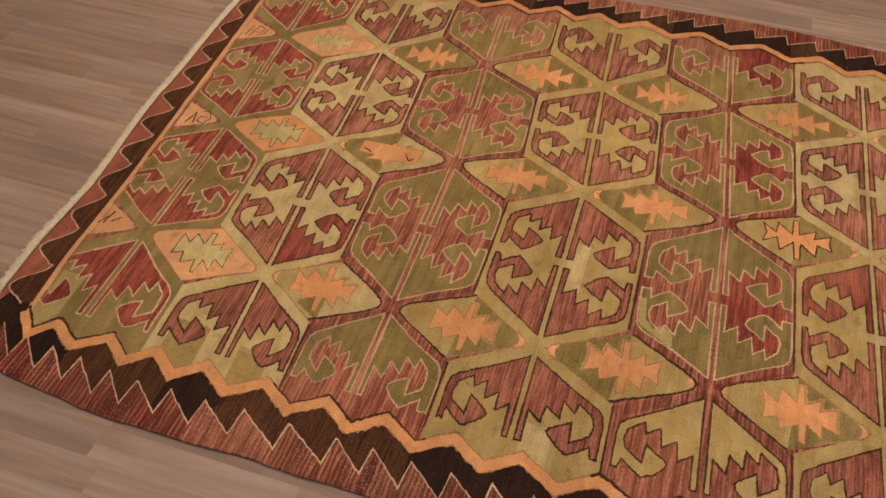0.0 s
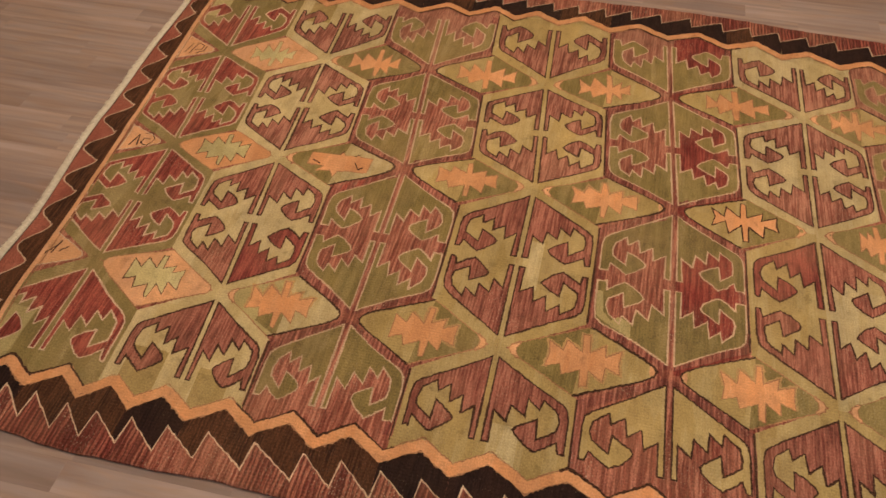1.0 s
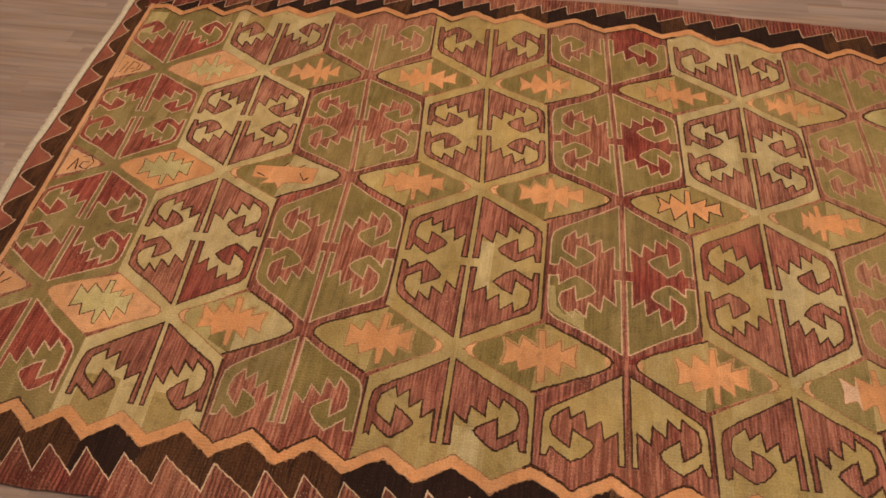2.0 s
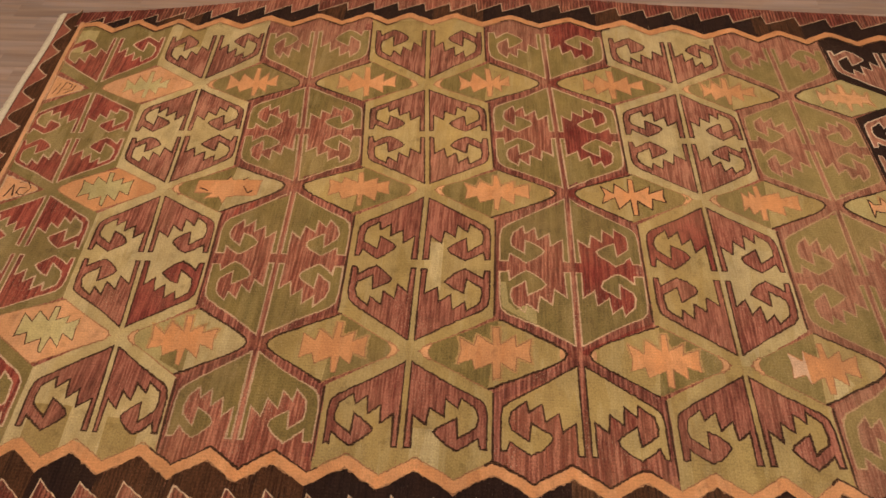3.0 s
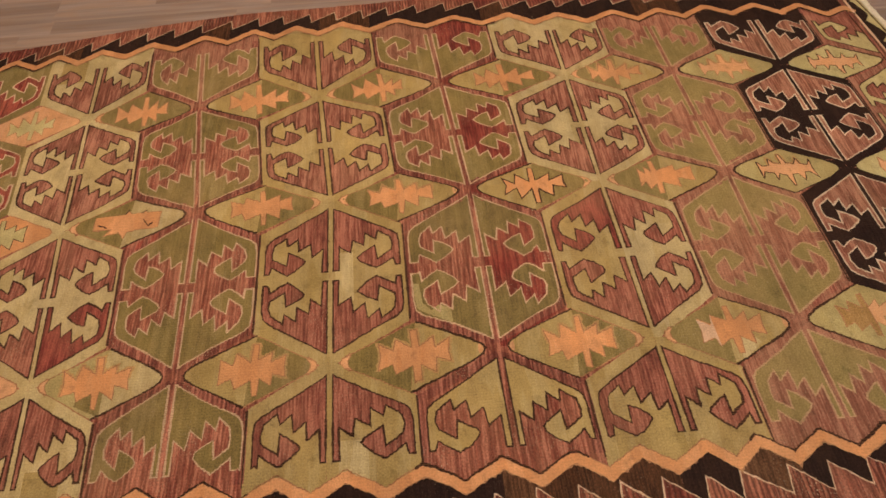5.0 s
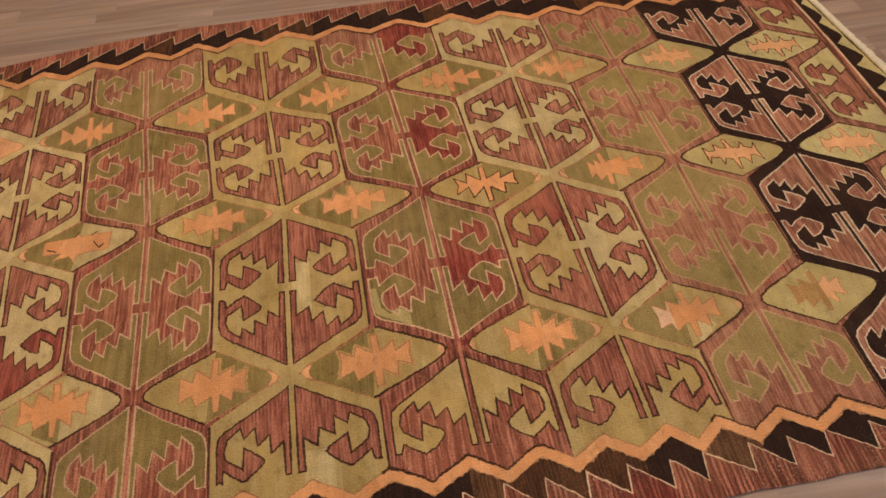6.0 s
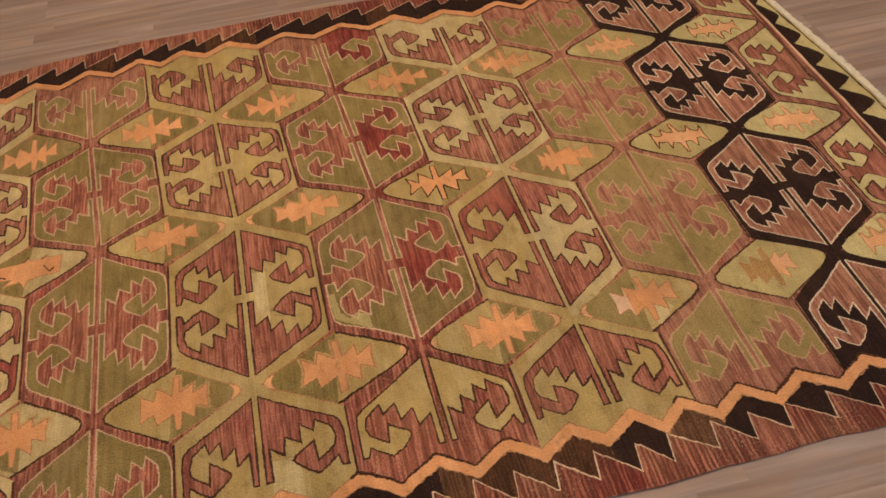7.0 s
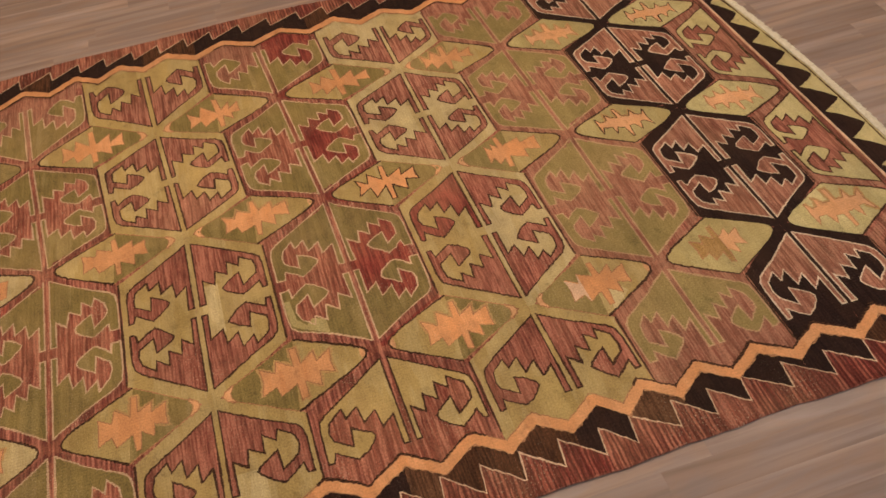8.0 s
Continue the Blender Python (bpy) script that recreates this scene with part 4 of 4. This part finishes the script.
def end_border(line_x, edge_x, side, cloth, y0, y1):
    """The border at one end: orange line, dark scallops, cloth, dark line."""
    span = [y0 + (y1 - y0) * k / 40 for k in range(41)]
    weave("end_strip", [(line_x(y), y) for y in span] + [(edge_x(y) - 0.002 * side, y) for y in reversed(span)], cloth, rug, 3.6,
          label="pale green strip at the rug's end" if side > 0 else "brick-rose strip at the rug's end")
    scallops, y = [], -0.720 if side < 0 else -0.819
    while y < y1 - 0.03:
        h = (0.111 if side < 0 else 0.106) * random.uniform(0.985, 1.015)
        a, b = line_x(y + 0.02) + side * (0.027 if side < 0 else 0.014), edge_x(y + 0.6 * h) - side * 0.013
        wave = []
        for k in range(13):
            f = k / 12
            ease = 0.5 - 0.5 * math.cos(math.pi * f) if side < 0 else 0.35 * (0.5 - 0.5 * math.cos(math.pi * f)) + 0.65 * f
            wave.append((a + (b - a) * ease, y + h * (0.06 + 0.34 * f ** 1.3)))
        for k in range(1, 9):
            f = k / 8
            ease = 0.5 + 0.5 * math.cos(math.pi * f) if side < 0 else 1 - f ** 1.3
            wave.append((a + (b - a) * ease, y + h * (0.40 + 0.66 * f)))
        scallops += wave
        y += h
    body = [(line_x(p) + side * 0.002, p) for p in reversed(span)]
    bm = bmesh.new()
    edge = worked(scallops, 0.01, 0.0006, closed=False)
    add_fill(bm, edge + [q for q in body if edge[0][1] - 0.02 <= q[1] <= edge[-1][1] + 0.02], 4.5)
    band = part("scalloped_band", bm, COFFEE if side < 0 else BROWN, rug, "dark brown scalloped band")
    if side < 0:
        bm = bmesh.new()
        add_line(bm, edge, 0.003, 5.2, closed=False)
        part("scallop_line", bm, PALE, band, "pale line along the scallops")
    line_span = ([y0 - 0.030] if side < 0 else []) + span
    bm = bmesh.new()
    add_line(bm, worked([(line_x(p), p) for p in line_span], 0.03, 0.0006, closed=False), 0.0108 if side < 0 else 0.0068, 7.2, closed=False, ragged=0.06)
    part("end_line", bm, APRICOT if side < 0 else BLUSH, rug, "orange line along the rug's end")
    if side > 0:
        bm = bmesh.new()
        add_line(bm, worked([(line_x(p) - 0.0125, p) for p in span], 0.01, 0.0006, closed=False), 0.0115, 6.8, closed=False, ragged=0.12)
        part("end_stripe", bm, BAND, rug, "dark rose stripe beside the end line")
    bm = bmesh.new()
    off = 0.0195 if side > 0 else 0.0105
    add_line(bm, worked([(line_x(p) - side * off, p) for p in span], 0.01, 0.0006, closed=False), 0.003, 6.9, closed=False)
    part("end_outline", bm, UMBER if side > 0 else RUST, rug, "thin line inside the rug's end")
    bm = bmesh.new()
    add_line(bm, worked([(edge_x(p) - side * (0.0095 if side > 0 else 0.004), p) for p in span], 0.01, 0.0006, closed=False), 0.0045, 5.4, closed=False)
    part("selvage_line", bm, UMBER, rug, "dark line at the rug's end")


weave("corner_band", [(0.268, -0.655), (0.285, -0.726), (0.322, -0.776), (0.345, -0.806), (0.262, -0.800), (0.222, -0.772), (0.214, -0.725), (0.226, -0.69), (0.252, -0.66)],
      BROWN, rug, 4.3, label="brown-black corner of the border")
end_border(left_line, left_edge, -1, BRICK, -0.700, 0.66)
end_border(right_line, right_edge, 1, LIME, -0.80, 0.71)


def fringe(edge_x, side, y0, y1, loose):
    """Knotted warp ends: a thin plaited cord with a tuft beyond each knot."""
    bm = bmesh.new()
    y = y0
    while y < y1:
        x = edge_x(y)
        z = lift(x, y)
        slack = loose * (0.5 + 0.5 * math.sin(9 * y)) + 0.004 * max(0.0, noise.noise((y * 7, 3.1 * side, 0.4)))
        lean = 0.0025 * noise.noise((y * 11, 1.7, side)) - 0.0022
        knots = random.uniform(0.0054, 0.0072)
        for strand in range(2):
            length, slew = random.uniform(0.021, 0.024 + slack), lean + random.uniform(-0.0014, 0.0014)
            r = random.uniform(0.0019, 0.0024)
            base = y + knots * (0.24 + 0.40 * strand)
            ring = []
            for s in range(6):
                f = s / 5
                cx, cy = x + side * (length * f - 0.004), base + (y + 0.5 * knots - base) * max(0.0, 1 - abs(f - 0.36) / 0.3) + slew * f * f
                cz = 0.0034 + (z + 0.003) * (1 - f) + 0.0014 * math.sin(3.1 * f)
                q = r * (1.0, 1.05, 1.55, 1.1, 0.9, 0.4)[s]
                ring.append([bm.verts.new((cx - RUG_X, cy + q * math.cos(a) - RUG_Y, cz + q * 0.9 * math.sin(a))) for a in (0, 1.257, 2.513, 3.770, 5.027)])
            for s in range(5):
                for a in range(5):
                    bm.faces.new((ring[s][a], ring[s][(a + 1) % 5], ring[s + 1][(a + 1) % 5], ring[s + 1][a]))
            bm.faces.new(ring[5])
            bm.faces.new(ring[0][::-1])
        y += knots
    return part("fringe", bm, COTTON, rug, "short off-white knotted cotton fringe", "stuff")


fringe(left_edge, -1, -0.80, 0.70, 0.002)
fringe(right_edge, 1, -0.85, 0.78, 0.004)


# ---- floor ----
floor = tagged(part("floor", box_mesh(((X0 - 0.15, Y0 - 0.15, -0.12), (X1 + 0.15, Y1 + 0.15, -0.006))), LAMINATE, None),
               "brown-grey oak laminate strip floor with a satin sheen", "floor", kind="structure")


def strip_mesh(length, width):
    """One floor strip, its top edges eased, from its own corner."""
    bm = bmesh.new()
    e = 0.00012
    rings = [((0.00003, 0.00003, length - 0.00003, width - 0.00003), -0.006), ((0.00003, 0.00003, length - 0.00003, width - 0.00003), -e),
             ((e, e, length - e, width - e), 0.0)]
    loops = []
    for (ax, ay, bx, by), z in rings:
        loops.append([bm.verts.new(p) for p in ((ax, ay, z), (bx, ay, z), (bx, by, z), (ax, by, z))])
    for lo, hi in zip(loops, loops[1:]):
        for k in range(4):
            bm.faces.new((lo[k], lo[(k + 1) % 4], hi[(k + 1) % 4], hi[k]))
    bm.faces.new(loops[-1])
    return bm


STRIP = 0.064
LENGTHS = (0.30, 0.38, 0.46, 0.55, 0.66)
strip_data = {}
for length in LENGTHS:
    bm = strip_mesh(length, STRIP)
    strip_data[length] = bpy.data.meshes.new("floor_strip")
    bm.to_mesh(strip_data[length])
    bm.free()
    strip_data[length].materials.append(LAMINATE)
rest = bmesh.new()
count = 0
for row in range(int((Y1 - Y0) / STRIP)):
    y = Y0 + row * STRIP
    x = X0 + random.uniform(-0.12, 0.0)
    while x < X1 - 0.2:
        length = random.choice(LENGTHS[:1] if x > X1 - 0.7 else LENGTHS)
        under_rug = 0.45 < x < 2.2 and -0.80 < y < 0.66
        if -1.1 < x < 3.4 and -1.25 < y < 1.45 and not under_rug and count < 300:
            ob = new("floor_strip", strip_data[length])
            ob.parent, ob.location = floor, (x, y, 0)
            count += 1
        else:
            piece = strip_mesh(length, STRIP)
            made = {v: rest.verts.new((v.co.x + x, v.co.y + y, v.co.z)) for v in piece.verts}
            for f in piece.faces:
                rest.faces.new([made[v] for v in f.verts])
            piece.free()
        x += length
part("floor_strips", rest, LAMINATE, floor, kind="stuff")
